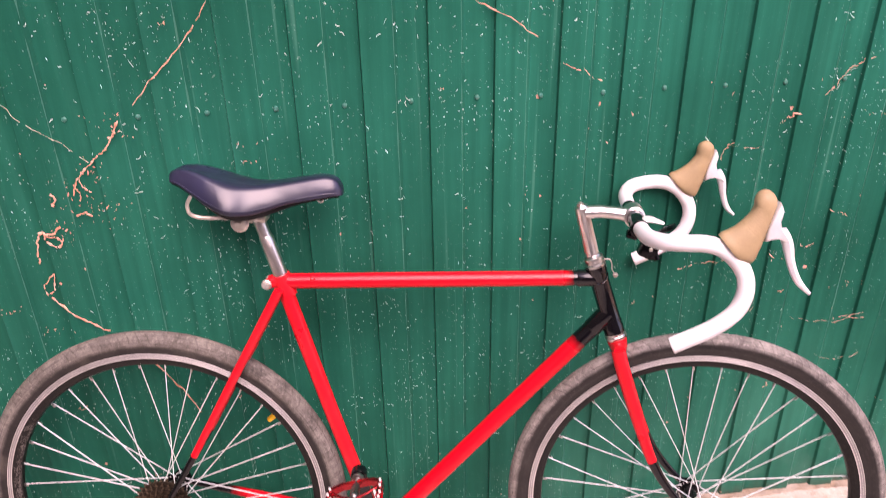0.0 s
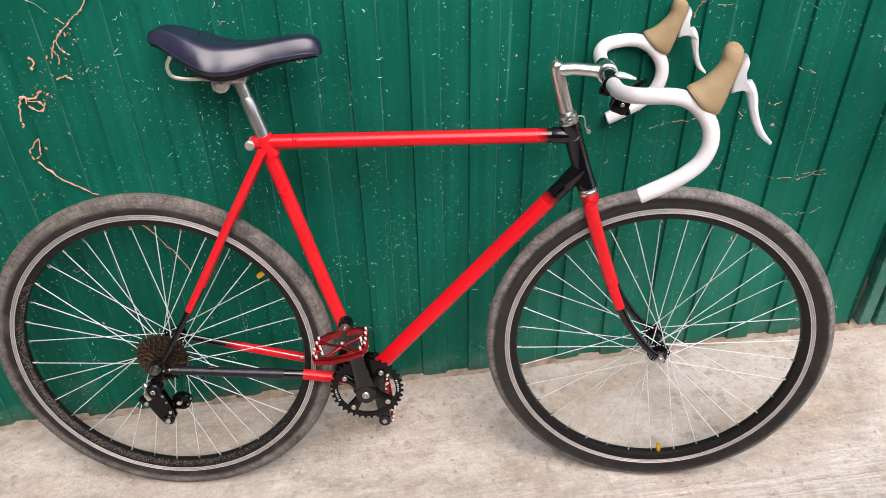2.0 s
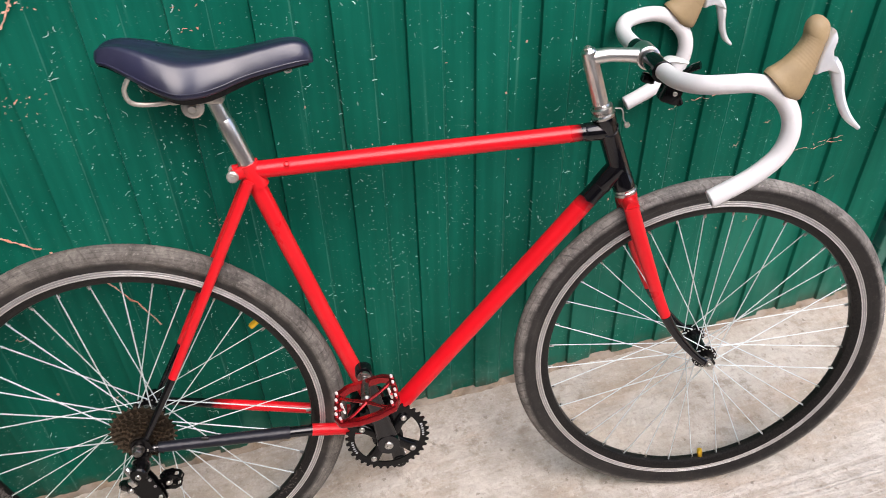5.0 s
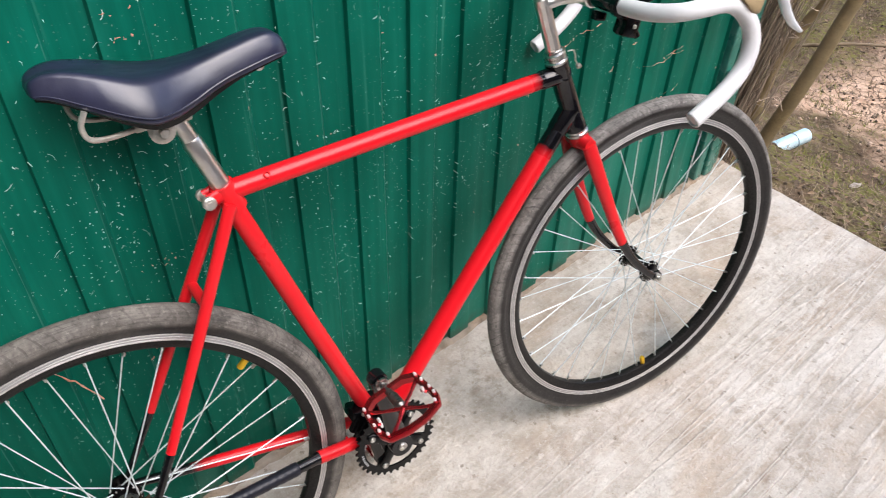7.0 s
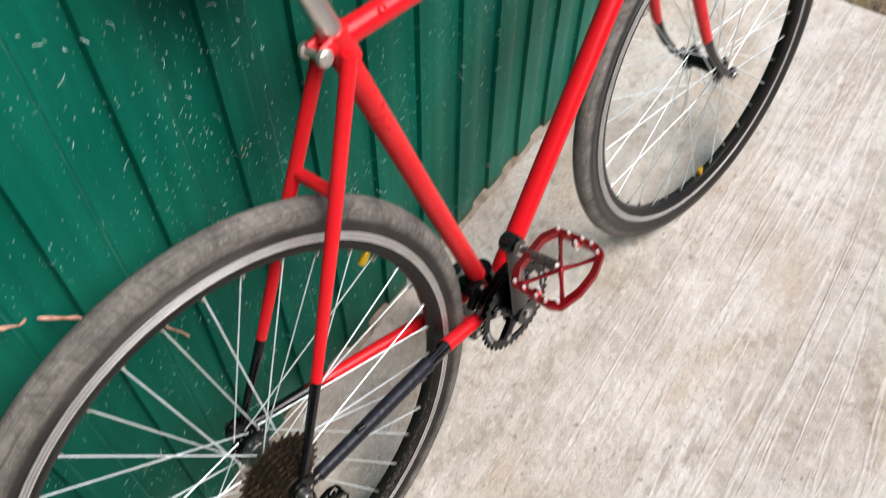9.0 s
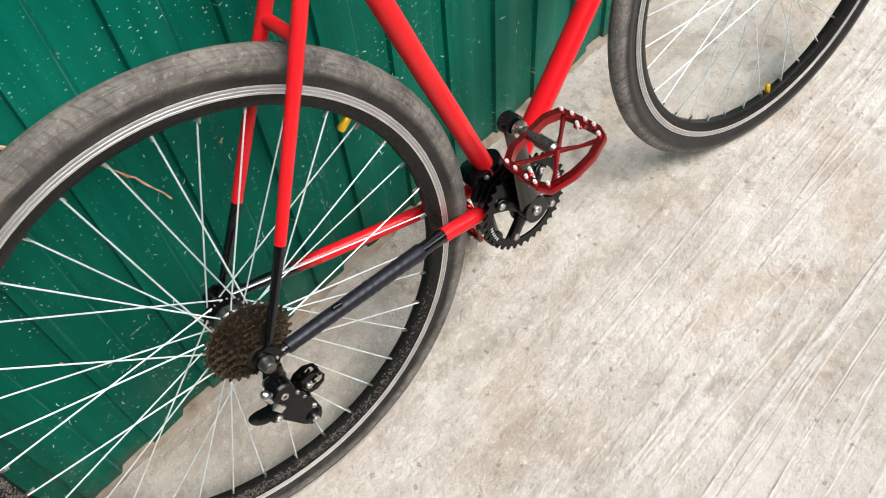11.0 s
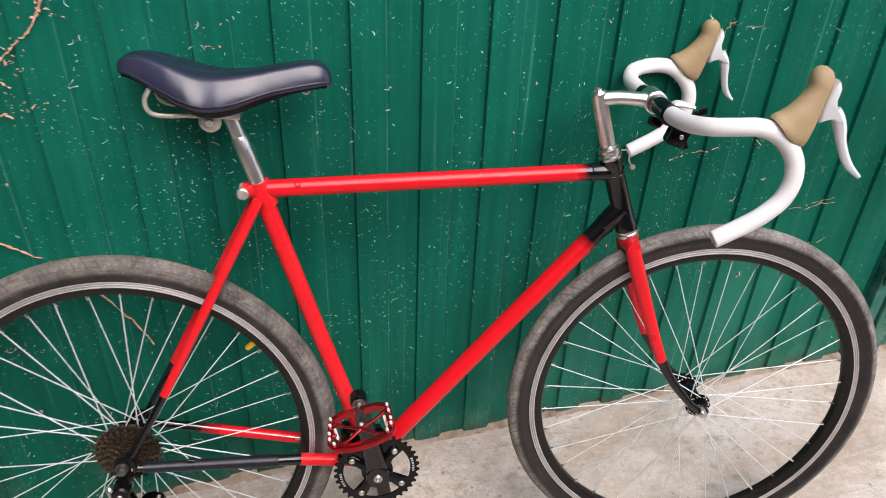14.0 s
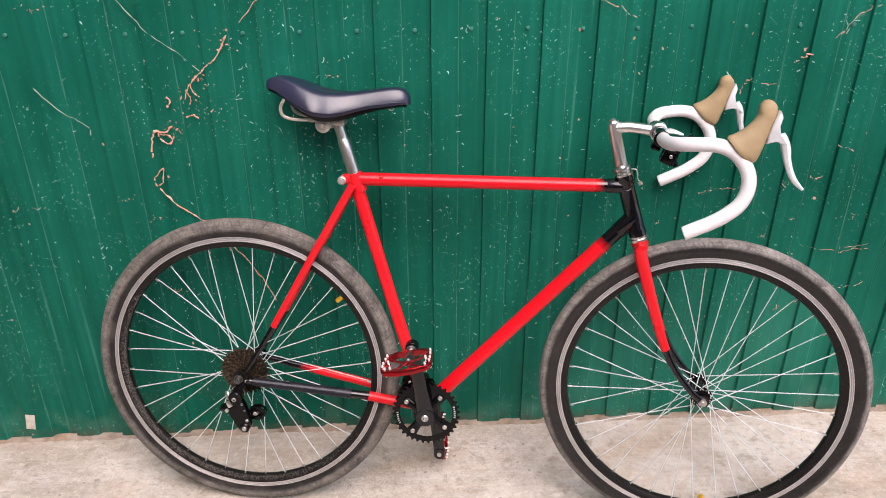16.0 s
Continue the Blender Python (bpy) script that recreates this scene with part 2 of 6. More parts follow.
    base = n.mix(n.ramp(grit, 0.56, 0.72, 0.0, 0.34), base, (0.28, 0.23, 0.18))
    base = n.mix(n.ramp(grit, 0.44, 0.30, 0.0, 0.25), base, (0.70, 0.66, 0.60))
    pit = n.voronoi(38.0)
    pits = n.math("MULTIPLY", n.math("LESS_THAN", n.math("MULTIPLY", pit.outputs["Distance"], n.ramp(n.noise(200.0), 0.3, 0.7, 0.5, 1.6)), 0.14), n.math("GREATER_THAN", split_axes(n, pit.outputs["Color"])[0], 0.74))
    base = n.mix(n.math("MULTIPLY", pits, 0.5), base, (0.17, 0.13, 0.095))
    height = n.math("ADD", n.math("ADD", n.math("MULTIPLY", sweep, 1.2), n.math("MULTIPLY", crest, 0.20)), n.math("ADD", n.math("MULTIPLY", n.noise(42.0, 6.0, None, 0.70), 1.5), n.math("MULTIPLY", pits, -0.7)))
    bump = n.bump(height, 1.0, 0.007)
    return n.done(base, 0.92, n.bump(grit, 0.7, 0.0014, bump), spec=0.2)


def bare_soil():
    """Trodden clay with moss, rotting leaves and straw colours."""
    n = Nodes("soil")
    soil = n.mix(n.ramp(n.noise(5.0, 7.0), 0.3, 0.7), (0.060, 0.040, 0.025), (0.165, 0.11, 0.066))
    sx, sy, sz = split_axes(n, n.at)
    far = n.math("ADD", n.math("SUBTRACT", sx, 2.65), n.math("MULTIPLY", n.math("SUBTRACT", n.noise(2.2, 5.0), 0.5), 1.6))
    clay = n.math("MULTIPLY", n.ramp(far, 0.0, 0.25), n.ramp(n.math("ADD", sy, n.math("MULTIPLY", n.noise(3.0, 4.0), 0.3)), 0.58, 0.40))
    bent = n.nt.nodes.new("ShaderNodeVectorMath")
    bent.operation = "ADD"
    n.put(bent.inputs[0], n.at), n.put(bent.inputs[1], n.math("MULTIPLY", n.noise(9.0, 4.0), 0.12))
    cracks = n.voronoi(13.0, bent.outputs[0], "DISTANCE_TO_EDGE").outputs["Distance"]
    dry = n.mix(n.ramp(cracks, 0.0, 0.05), (0.16, 0.10, 0.062), n.mix(n.ramp(n.noise(24.0, 6.0), 0.35, 0.65), (0.50, 0.325, 0.215), (0.74, 0.515, 0.365)))
    col = n.mix(clay, soil, dry)
    moss = n.math("MULTIPLY", n.ramp(n.noise(3.1, 6.0), 0.44, 0.60), n.ramp(n.noise(40.0, 4.0), 0.4, 0.65))
    col = n.mix(n.math("MULTIPLY", n.math("MULTIPLY", moss, n.ramp(clay, 0.0, 0.6, 1.0, 0.1)), 0.9), col, (0.17, 0.175, 0.035))
    col = n.mix(n.ramp(n.noise(65.0, 5.0, None, 0.7), 0.55, 0.72, 0.0, 0.8), col, (0.33, 0.245, 0.15))
    bump = n.bump(n.math("ADD", n.noise(24.0, 7.0, None, 0.65), n.math("MULTIPLY", n.math("MULTIPLY", n.ramp(cracks, 0.0, 0.06), clay), 0.2)), 0.9, 0.03)
    return n.done(col, 0.95, bump, spec=0.15)


def creased_vinyl():
    """Black vinyl stretched over padding: soft creases, a fine grain and faint dust; the sky's bluish sheen is mixed
    into the colour.
    """
    n = Nodes("black_vinyl")
    col = n.mix(n.ramp(n.noise(11.0, 5.0), 0.35, 0.7), (0.009, 0.0097, 0.024), (0.017, 0.0185, 0.046))
    col = n.mix(n.ramp(n.noise(34.0, 6.0, None, 0.7), 0.58, 0.78, 0.0, 0.22), col, (0.075, 0.078, 0.11))
    fold = n.noise(9.0, 2.0, n.stretched((0.8, 1.4, 1.0), (0, 0, 18)), 0.5, 0.5)
    bump = n.bump(fold, 0.45, 0.014)
    bump = n.bump(n.noise(46.0, 3.0), 0.16, 0.003, bump)
    return n.done(col, n.ramp(n.noise(18.0, 4.0), 0.3, 0.7, 0.27, 0.38), n.bump(n.noise(520.0, 2.0), 0.06, 0.0006, bump), spec=0.72)


def tyre_rubber(thin, thick, edge, grime, dull):
    """Worn rubber: dusty tread with slanting sipes, cleaner dark sidewall."""
    n = Nodes("tyre_rubber")
    x, y, z = split_axes(n, n.at)
    radius = n.math("SQRT", n.math("ADD", n.math("MULTIPLY", x, x), n.math("MULTIPLY", z, z)))
    turn = n.math("ARCTAN2", z, x)
    side = n.math("ABSOLUTE", y)
    rubber = n.mix(n.ramp(n.noise(40.0, 5.0), 0.3, 0.7), (0.008, 0.0075, 0.0075), (0.020, 0.018, 0.0165))
    on_tread = n.ramp(n.math("ADD", radius, n.ramp(n.noise(30.0, 4.0), 0.3, 0.7, -0.0016, 0.0016)), edge, edge + 0.0075)
    dust = n.mix(n.ramp(n.noise(26.0, 6.0, None, 0.65), 0.3, 0.7), thin, thick)
    col = n.mix(n.math("MULTIPLY", on_tread, n.ramp(n.noise(11.0, 4.0), 0.25, 0.7, 0.72, 1.0)), rubber, dust)
    col = n.mix(n.ramp(n.noise(17.0, 6.0), 0.52, 0.75, 0.0, grime), col, (0.2, 0.175, 0.145))
    bands = n.nt.nodes.new("ShaderNodeCombineXYZ")
    n.put(bands.inputs[0], n.math("MULTIPLY", turn, 5.0)), n.put(bands.inputs[1], n.math("MULTIPLY", y, 420.0)), n.put(bands.inputs[2], n.math("MULTIPLY", radius, 420.0))
    col = n.mix(n.ramp(n.noise(1.0, 5.0, bands.outputs[0], 0.65), 0.48, 0.68, 0.0, 0.55), col, (0.026, 0.022, 0.020))
    phase = n.math("ADD", n.math("ADD", n.math("MULTIPLY", turn, 118.0), n.math("MULTIPLY", side, 330.0)), n.math("MULTIPLY", n.noise(55.0, 3.0), 3.2))
    cut = n.math("MULTIPLY", n.ramp(n.math("SINE", phase), 0.78, 0.97), n.ramp(radius, 0.3325, 0.3350))
    cut = n.math("MULTIPLY", n.math("MULTIPLY", cut, n.math("GREATER_THAN", side, 0.0025)), n.ramp(n.noise(14.0, 5.0, None, 0.65), 0.42, 0.66, 0.05, 1.0))
    col = n.mix(n.math("MULTIPLY", cut, 0.5), col, (0.016, 0.014, 0.012))
    speck = n.noise(150.0, 5.0, None, 0.7)
    col = n.mix(n.math("MULTIPLY", n.ramp(speck, 0.55, 0.70), n.ramp(on_tread, 0.0, 1.0, 0.06, 0.45)), col, tuple(c * 1.5 for c in thick))
    col = n.mix(n.ramp(speck, 0.45, 0.32, 0.0, 0.5), col, (0.018, 0.016, 0.015))
    height = n.math("SUBTRACT", n.math("MULTIPLY", speck, 0.5), cut)
    return n.done(col, n.ramp(on_tread, 0.0, 1.0, dull * 0.45, dull), n.bump(height, 0.6, 0.0012), spec=0.35)


GREEN = painted_sheet()
GREEN_STEEL = material("green_steel", (0.010, 0.145, 0.105), 0.27, vary=0.25, scale=9, bump=0.25, dust=0.28, dust_colour=(0.14, 0.32, 0.28), dust_scale=14, spec=0.6)
CONCRETE = brushed_concrete()
SOIL = bare_soil()
RED_TONE = (0.61, 0.006, 0.012)
RED = material("red_enamel", RED_TONE, 0.29, coat=0.0, vary=0.05, scale=14, bump=0.12, bump_scale=160, dust=0.04, dust_colour=(0.6, 0.2, 0.16), spec=0.36)
BLACK = material("black_enamel", (0.0030, 0.0026, 0.0036), 0.11, coat=0.0, vary=0.2, scale=25, bump=0.08, bump_scale=150, dust=0.05, dust_colour=(0.04, 0.036, 0.04), spec=0.55)
TAPE = material("black_tape", (0.0065, 0.007, 0.012), 0.36, vary=0.3, scale=60, bump=0.6, bump_scale=110, dust=0.3, dust_colour=(0.020, 0.021, 0.030), dust_scale=40, spec=0.34)
DARK = material("black_anodised", (0.0022, 0.0021, 0.0024), 0.20, vary=0.3, scale=60, bump=0.15, dust=0.08, dust_colour=(0.008, 0.0075, 0.007), spec=0.26)
NUT_GREY = material("dark_nut_steel", (0.20, 0.19, 0.18), 0.28, metal=0.9, vary=0.3, scale=90, bump=0.15, dust=0.3, dust_colour=(0.07, 0.055, 0.04), dust_scale=50)
RIM_BLACK = material("black_rim", (0.0036, 0.0034, 0.0036), 0.33, vary=0.3, scale=50, dust=0.35, dust_colour=(0.045, 0.040, 0.035), dust_scale=320, spec=0.2)
STEEL = material("bright_steel", (0.62, 0.60, 0.57), 0.28, metal=1.0, vary=0.15, scale=60, bump=0.1, dust=0.15, dust_colour=(0.3, 0.25, 0.2))
CHROME = material("worn_chrome", (0.78, 0.75, 0.72), 0.30, metal=1.0, vary=0.12, scale=40, bump=0.10, dust=0.2, dust_colour=(0.42, 0.36, 0.30), dust_scale=30)
DULL = material("dull_zinc", (0.64, 0.615, 0.56), 0.38, metal=0.75, vary=0.25, scale=70, bump=0.2, dust=0.4, dust_colour=(0.40, 0.32, 0.23), dust_scale=40)
# greyer alloy for the recessed bands of the rim
TRACK_GREY = material("grey_rim_alloy", (0.42, 0.41, 0.405), 0.45, metal=0.7, vary=0.2, scale=60, bump=0.1, dust=0.3, dust_colour=(0.25, 0.23, 0.21), dust_scale=30)
TRACK = material("machined_alloy", (0.70, 0.68, 0.66), 0.40, metal=0.8, vary=0.15, scale=80, bump=0.1, dust=0.3, dust_colour=(0.42, 0.39, 0.36), dust_scale=30)
SPOKE = material("zinc_spoke", (0.74, 0.80, 0.80), 0.34, metal=0.45, vary=0.12, scale=60, dust=0.15)
TYRE = tyre_rubber((0.062, 0.056, 0.049), (0.200, 0.181, 0.158), 0.3225, 0.30, 0.85)
TYRE_FRONT = tyre_rubber((0.100, 0.092, 0.083), (0.280, 0.260, 0.235), 0.3335, 0.03, 0.75)
BARTAPE = material("silver_bar", (0.67, 0.66, 0.66), 0.46, vary=0.05, scale=30, bump=0.12, dust=0.2, dust_colour=(0.58, 0.55, 0.53), dust_scale=20)
HOOD = material("gum_rubber", (0.315, 0.228, 0.118), 0.62, vary=0.12, scale=50, bump=0.2, dust=0.3, dust_colour=(0.27, 0.19, 0.11), dust_scale=30)
LEVER = material("pale_alloy", (0.80, 0.82, 0.84), 0.32, metal=0.4, vary=0.06, scale=40, bump=0.08, dust=0.08)
VINYL = creased_vinyl()
RUST = material("oily_rust", (0.105, 0.080, 0.056), 0.24, metal=0.85, vary=0.4, scale=90, bump=0.3, dust=0.3, dust_colour=(0.05, 0.035, 0.022), dust_scale=70)
OILY = material("oily_black_steel", (0.030, 0.022, 0.015), 0.5, metal=0.4, vary=0.5, scale=90, bump=0.3, spec=0.25)
PEDAL_RED = material("red_anodised", (0.37, 0.005, 0.012), 0.19, metal=0.85, vary=0.15, scale=60, bump=0.1, dust=0.1)
BRASS = material("brass_cap", (0.78, 0.47, 0.03), 0.3, metal=0.7, vary=0.1, scale=90)
PIN = material("pin_steel", (0.85, 0.83, 0.80), 0.38, metal=0.4, vary=0.1, scale=60)
PALE_PRINT = material("grey_print", (0.45, 0.45, 0.45), 0.5)
BARK = material("brown_bark", (0.24, 0.175, 0.085), 0.85, vary=0.3, scale=24, bump=0.5, bump_scale=90, dust=0.35, dust_colour=(0.33, 0.26, 0.155))
TWIG = material("dry_twig", (0.33, 0.25, 0.18), 0.9, vary=0.35, scale=12, bump=0.4, island=0.68)
STRAW = material("dry_straw", (0.27, 0.20, 0.125), 0.85, vary=0.3, scale=5, island=0.75)
MOSS = material("green_blade", (0.19, 0.195, 0.032), 0.8, vary=0.4, scale=5, island=0.5)
LEAF = material("dead_leaf", (0.22, 0.145, 0.085), 0.85, vary=0.4, scale=6, island=0.7)
GRIT = material("brown_grit", (0.21, 0.155, 0.105), 0.95, vary=0.5, scale=40, bump=0.9, bump_scale=120, dust=0.75, dust_colour=(0.36, 0.31, 0.255), dust_scale=22)
RIM_MUD = material("grey_mud", (0.088, 0.079, 0.069), 0.95, vary=0.4, scale=120, bump=0.6, island=0.6)
DRY_MUD = material("dry_mud", (0.66, 0.32, 0.23), 0.9, vary=0.5, scale=60)
LIME = material("lime_fleck", (0.50, 0.68, 0.60), 0.85, vary=0.4, scale=9)
CRUMB = material("soil_crumb", (0.12, 0.082, 0.052), 0.95, vary=0.3, scale=12, bump=0.8, bump_scale=90, island=0.5)
CLAY = material("dry_clay", (0.55, 0.39, 0.28), 0.95, vary=0.3, scale=20, bump=0.8, bump_scale=90)
TENDRIL = material("dried_tendril", (0.62, 0.28, 0.18), 0.85, vary=0.4, scale=120, bump=0.4, dust=0.4, dust_colour=(0.80, 0.66, 0.56), dust_scale=60)
PALE_TENDRIL = material("pale_tendril", (0.40, 0.42, 0.30), 0.85, vary=0.3, scale=80)
CAN = material("pale_blue_tin", (0.66, 0.80, 0.84), 0.38, metal=0.15, vary=0.15, scale=30, dust=0.7, dust_colour=(0.30, 0.56, 0.66), dust_scale=26)
CAN_PRINT = material("dark_print", (0.12, 0.20, 0.24), 0.5, vary=0.3, scale=60)
PAPER = material("dirty_paper", (0.50, 0.44, 0.37), 0.85, vary=0.35, scale=40, bump=0.6)
STICKER = material("buff_label", (0.52, 0.50, 0.42), 0.7, vary=0.2, scale=60)
RENDERED = material("grey_render", (0.16, 0.14, 0.12), 0.9, vary=0.3, scale=2.0, bump=0.5, bump_scale=60, dust=0.3, dust_colour=(0.2, 0.18, 0.15), dust_scale=1.5)


# ---- building helpers ----
def vec(p):
    return Vector(p)


def smooth_path(points, per=6):
    """A Catmull-Rom line through the points (any dimension of tuple)."""
    pts = [np.array(p, float) for p in points]
    pts = [2 * pts[0] - pts[1]] + pts + [2 * pts[-1] - pts[-2]]
    out = []
    for i in range(1, len(pts) - 2):
        a, b, c, d = pts[i - 1:i + 3]
        for k in range(per):
            t = k / per
            out.append(0.5 * (2 * b + (c - a) * t + (2 * a - 5 * b + 4 * c - d) * t * t + (3 * b - a - 3 * c + d) * t ** 3))
    out.append(pts[-2])
    return [tuple(p) for p in out]


class Geo:
    """Faces gathered for one mesh."""
    def __init__(self):
        self.v, self.f, self.m = [], [], []

    def add(self, verts, faces, slot=0):
        k = len(self.v)
        self.v += [tuple(p) for p in verts]
        self.f += [tuple(i + k for i in f) for f in faces]
        self.m += [slot] * len(faces)
        return self

    def sweep(self, path, radius, n=12, slot=0, flat=1.0, up=None, cap=True, closed=False):
        """A pipe along path; radius a number or one a point; flat: the second radius over the first, which lies along up."""
        pts = [Vector(p[:3]) for p in path]
        rad = radius if hasattr(radius, "__len__") else [radius] * len(pts)
        ring, side = [], None
        for i, p in enumerate(pts):
            if closed:
                d = (pts[(i + 1) % len(pts)] - pts[i - 1]).normalized()
            else:
                d = (pts[min(i + 1, len(pts) - 1)] - pts[max(i - 1, 0)]).normalized()
            ref = Vector(up) if up else (side if side else (Vector((0, 0, 1)) if abs(d.z) < 0.9 else Vector((0, 1, 0))))
            s = (ref - d * ref.dot(d)).normalized()
            side = s
            o = d.cross(s)
            ring.append([p + s * rad[i] * math.cos(2 * math.pi * k / n) + o * rad[i] * flat * math.sin(2 * math.pi * k / n) for k in range(n)])
        verts = [q for r in ring for q in r]
        count = len(ring)
        faces = [(i * n + k, i * n + (k + 1) % n, (i + 1) % count * n + (k + 1) % n, (i + 1) % count * n + k) for i in range(count if closed else count - 1) for k in range(n)]
        if cap and not closed:
            faces += [tuple(reversed(range(n))), tuple((count - 1) * n + k for k in range(n))]
        return self.add(verts, faces, slot)

    def lathe(self, profile, centre=(0, 0, 0), axis=(0, 1, 0), n=48, slot=0, closed=False, slots=()):
        """A turned form: profile of (radius, place along the axis)."""
        q = Vector((0, 1, 0)).rotation_difference(Vector(axis))
        c = Vector(centre)
        verts = [c + q @ Vector((r * math.cos(2 * math.pi * k / n), h, r * math.sin(2 * math.pi * k / n))) for r, h in profile for k in range(n)]
        rows = len(profile)
        faces = [(i * n + k, (i + 1) % rows * n + k, (i + 1) % rows * n + (k + 1) % n, i * n + (k + 1) % n) for i in range(rows if closed else rows - 1) for k in range(n)]
        if not closed:
            faces += [tuple(range(n)), tuple(reversed([(rows - 1) * n + k for k in range(n)]))]
        self.add(verts, faces, slot)
        if slots:
            first = len(self.m) - len(faces)
            for i, s in enumerate(slots):
                self.m[first + i * n:first + (i + 1) * n] = [s] * n
        return self

    def box(self, size, at=(0, 0, 0), m=None, bevel=0.0, slot=0, segments=2):
        bm = bmesh.new()
        bmesh.ops.create_cube(bm, size=1.0)
        bmesh.ops.scale(bm, vec=size, verts=bm.verts)
        if bevel:
            bmesh.ops.bevel(bm, geom=bm.edges[:], offset=bevel, segments=segments, affect="EDGES", profile=0.5)
        bmesh.ops.transform(bm, matrix=Matrix.Translation(at) @ (m or Matrix()), verts=bm.verts)
        bm.verts.index_update()
        self.add([v.co[:] for v in bm.verts], [[v.index for v in f.verts] for f in bm.faces], slot)
        bm.free()
        return self

    def plate(self, outline, y0, y1, holes=(), slot=0, bevel=0.0):
        """A flat plate in the x-z plane between y0 and y1, with holes cut out."""
        bm = bmesh.new()
        loops = []
        for loop in (outline, *holes):
            vs = [bm.verts.new((x, y0, z)) for x, z in loop]
            loops += [bm.edges.new((vs[i], vs[(i + 1) % len(vs)])) for i in range(len(vs))]
        bmesh.ops.triangle_fill(bm, edges=loops, use_beauty=True, use_dissolve=False)
        got = bmesh.ops.extrude_face_region(bm, geom=bm.faces[:])
        bmesh.ops.translate(bm, vec=(0, y1 - y0, 0), verts=[g for g in got["geom"] if isinstance(g, bmesh.types.BMVert)])
        bmesh.ops.recalc_face_normals(bm, faces=bm.faces[:])
        bm.verts.index_update()
        self.add([v.co[:] for v in bm.verts], [[v.index for v in f.verts] for f in bm.faces], slot)
        bm.free()
        return self

    def loft(self, rings, slot=0, caps=True):
        n = len(rings[0])
        verts = [p for r in rings for p in r]
        faces = [(i * n + k, i * n + (k + 1) % n, (i + 1) * n + (k + 1) % n, (i + 1) * n + k) for i in range(len(rings) - 1) for k in range(n)]
        if caps:
            faces += [tuple(reversed(range(n))), tuple((len(rings) - 1) * n + k for k in range(n))]
        return self.add(verts, faces, slot)

    def mesh(self, name, mats, sharp=35):
        me = bpy.data.meshes.new(name)
        me.from_pydata(self.v, [], self.f)
        for mat in (mats if isinstance(mats, (list, tuple)) else [mats]):
            me.materials.append(mat)
        me.polygons.foreach_set("material_index", self.m)
        bm = bmesh.new()
        bm.from_mesh(me)
        bmesh.ops.recalc_face_normals(bm, faces=bm.faces[:])
        bm.to_mesh(me)
        bm.free()
        me.polygons.foreach_set("use_smooth", [True] * len(me.polygons))
        me.set_sharp_from_angle(angle=radians(sharp))
        me.update()
        return me


def part(name, geo, mats, parent, label="", m=None, sharp=35):
    """One mesh object under a thing or a part; geo is a Geo or a finished mesh."""
    ob = new(name, geo if isinstance(geo, bpy.types.Mesh) else geo.mesh(name, mats, sharp))
    ob.parent = parent
    if m:
        ob.matrix_local = m
    return tagged(ob, label)


def thing(name, label, category, m=None, group="", kind="", geo=None, mats=None, sharp=35):
    ob = new(name, geo.mesh(name, mats, sharp) if geo else None)
    if m:
        ob.matrix_world = m
    return tagged(ob, label, category, group, kind)


def ring_points(n, radius, start=0.0):
    return [(radius * math.cos(start + 2 * math.pi * k / n), radius * math.sin(start + 2 * math.pi * k / n)) for k in range(n)]


def wave(x, z, seed=0.0, scale=1.0):
    return noise.noise(Vector((x * scale + seed, z * scale, seed * 1.7)))


# ---- ground ----
SLAB_EDGE = 1.51


def soil_height(x, y):
    d = x - 1.58
    fall = 0.0 if d < 0 else 0.46 * (1 - math.exp(-(d / 0.75) ** 1.5))
    bumps = 0.03 * wave(x, y, 3.1, 1.6) + 0.014 * wave(x, y, 7.7, 6.0) + 0.006 * wave(x, y, 1.2, 21.0)
    return -0.06 - fall + bumps * min(1.0, max(0.15, d / 0.3 + 0.3))


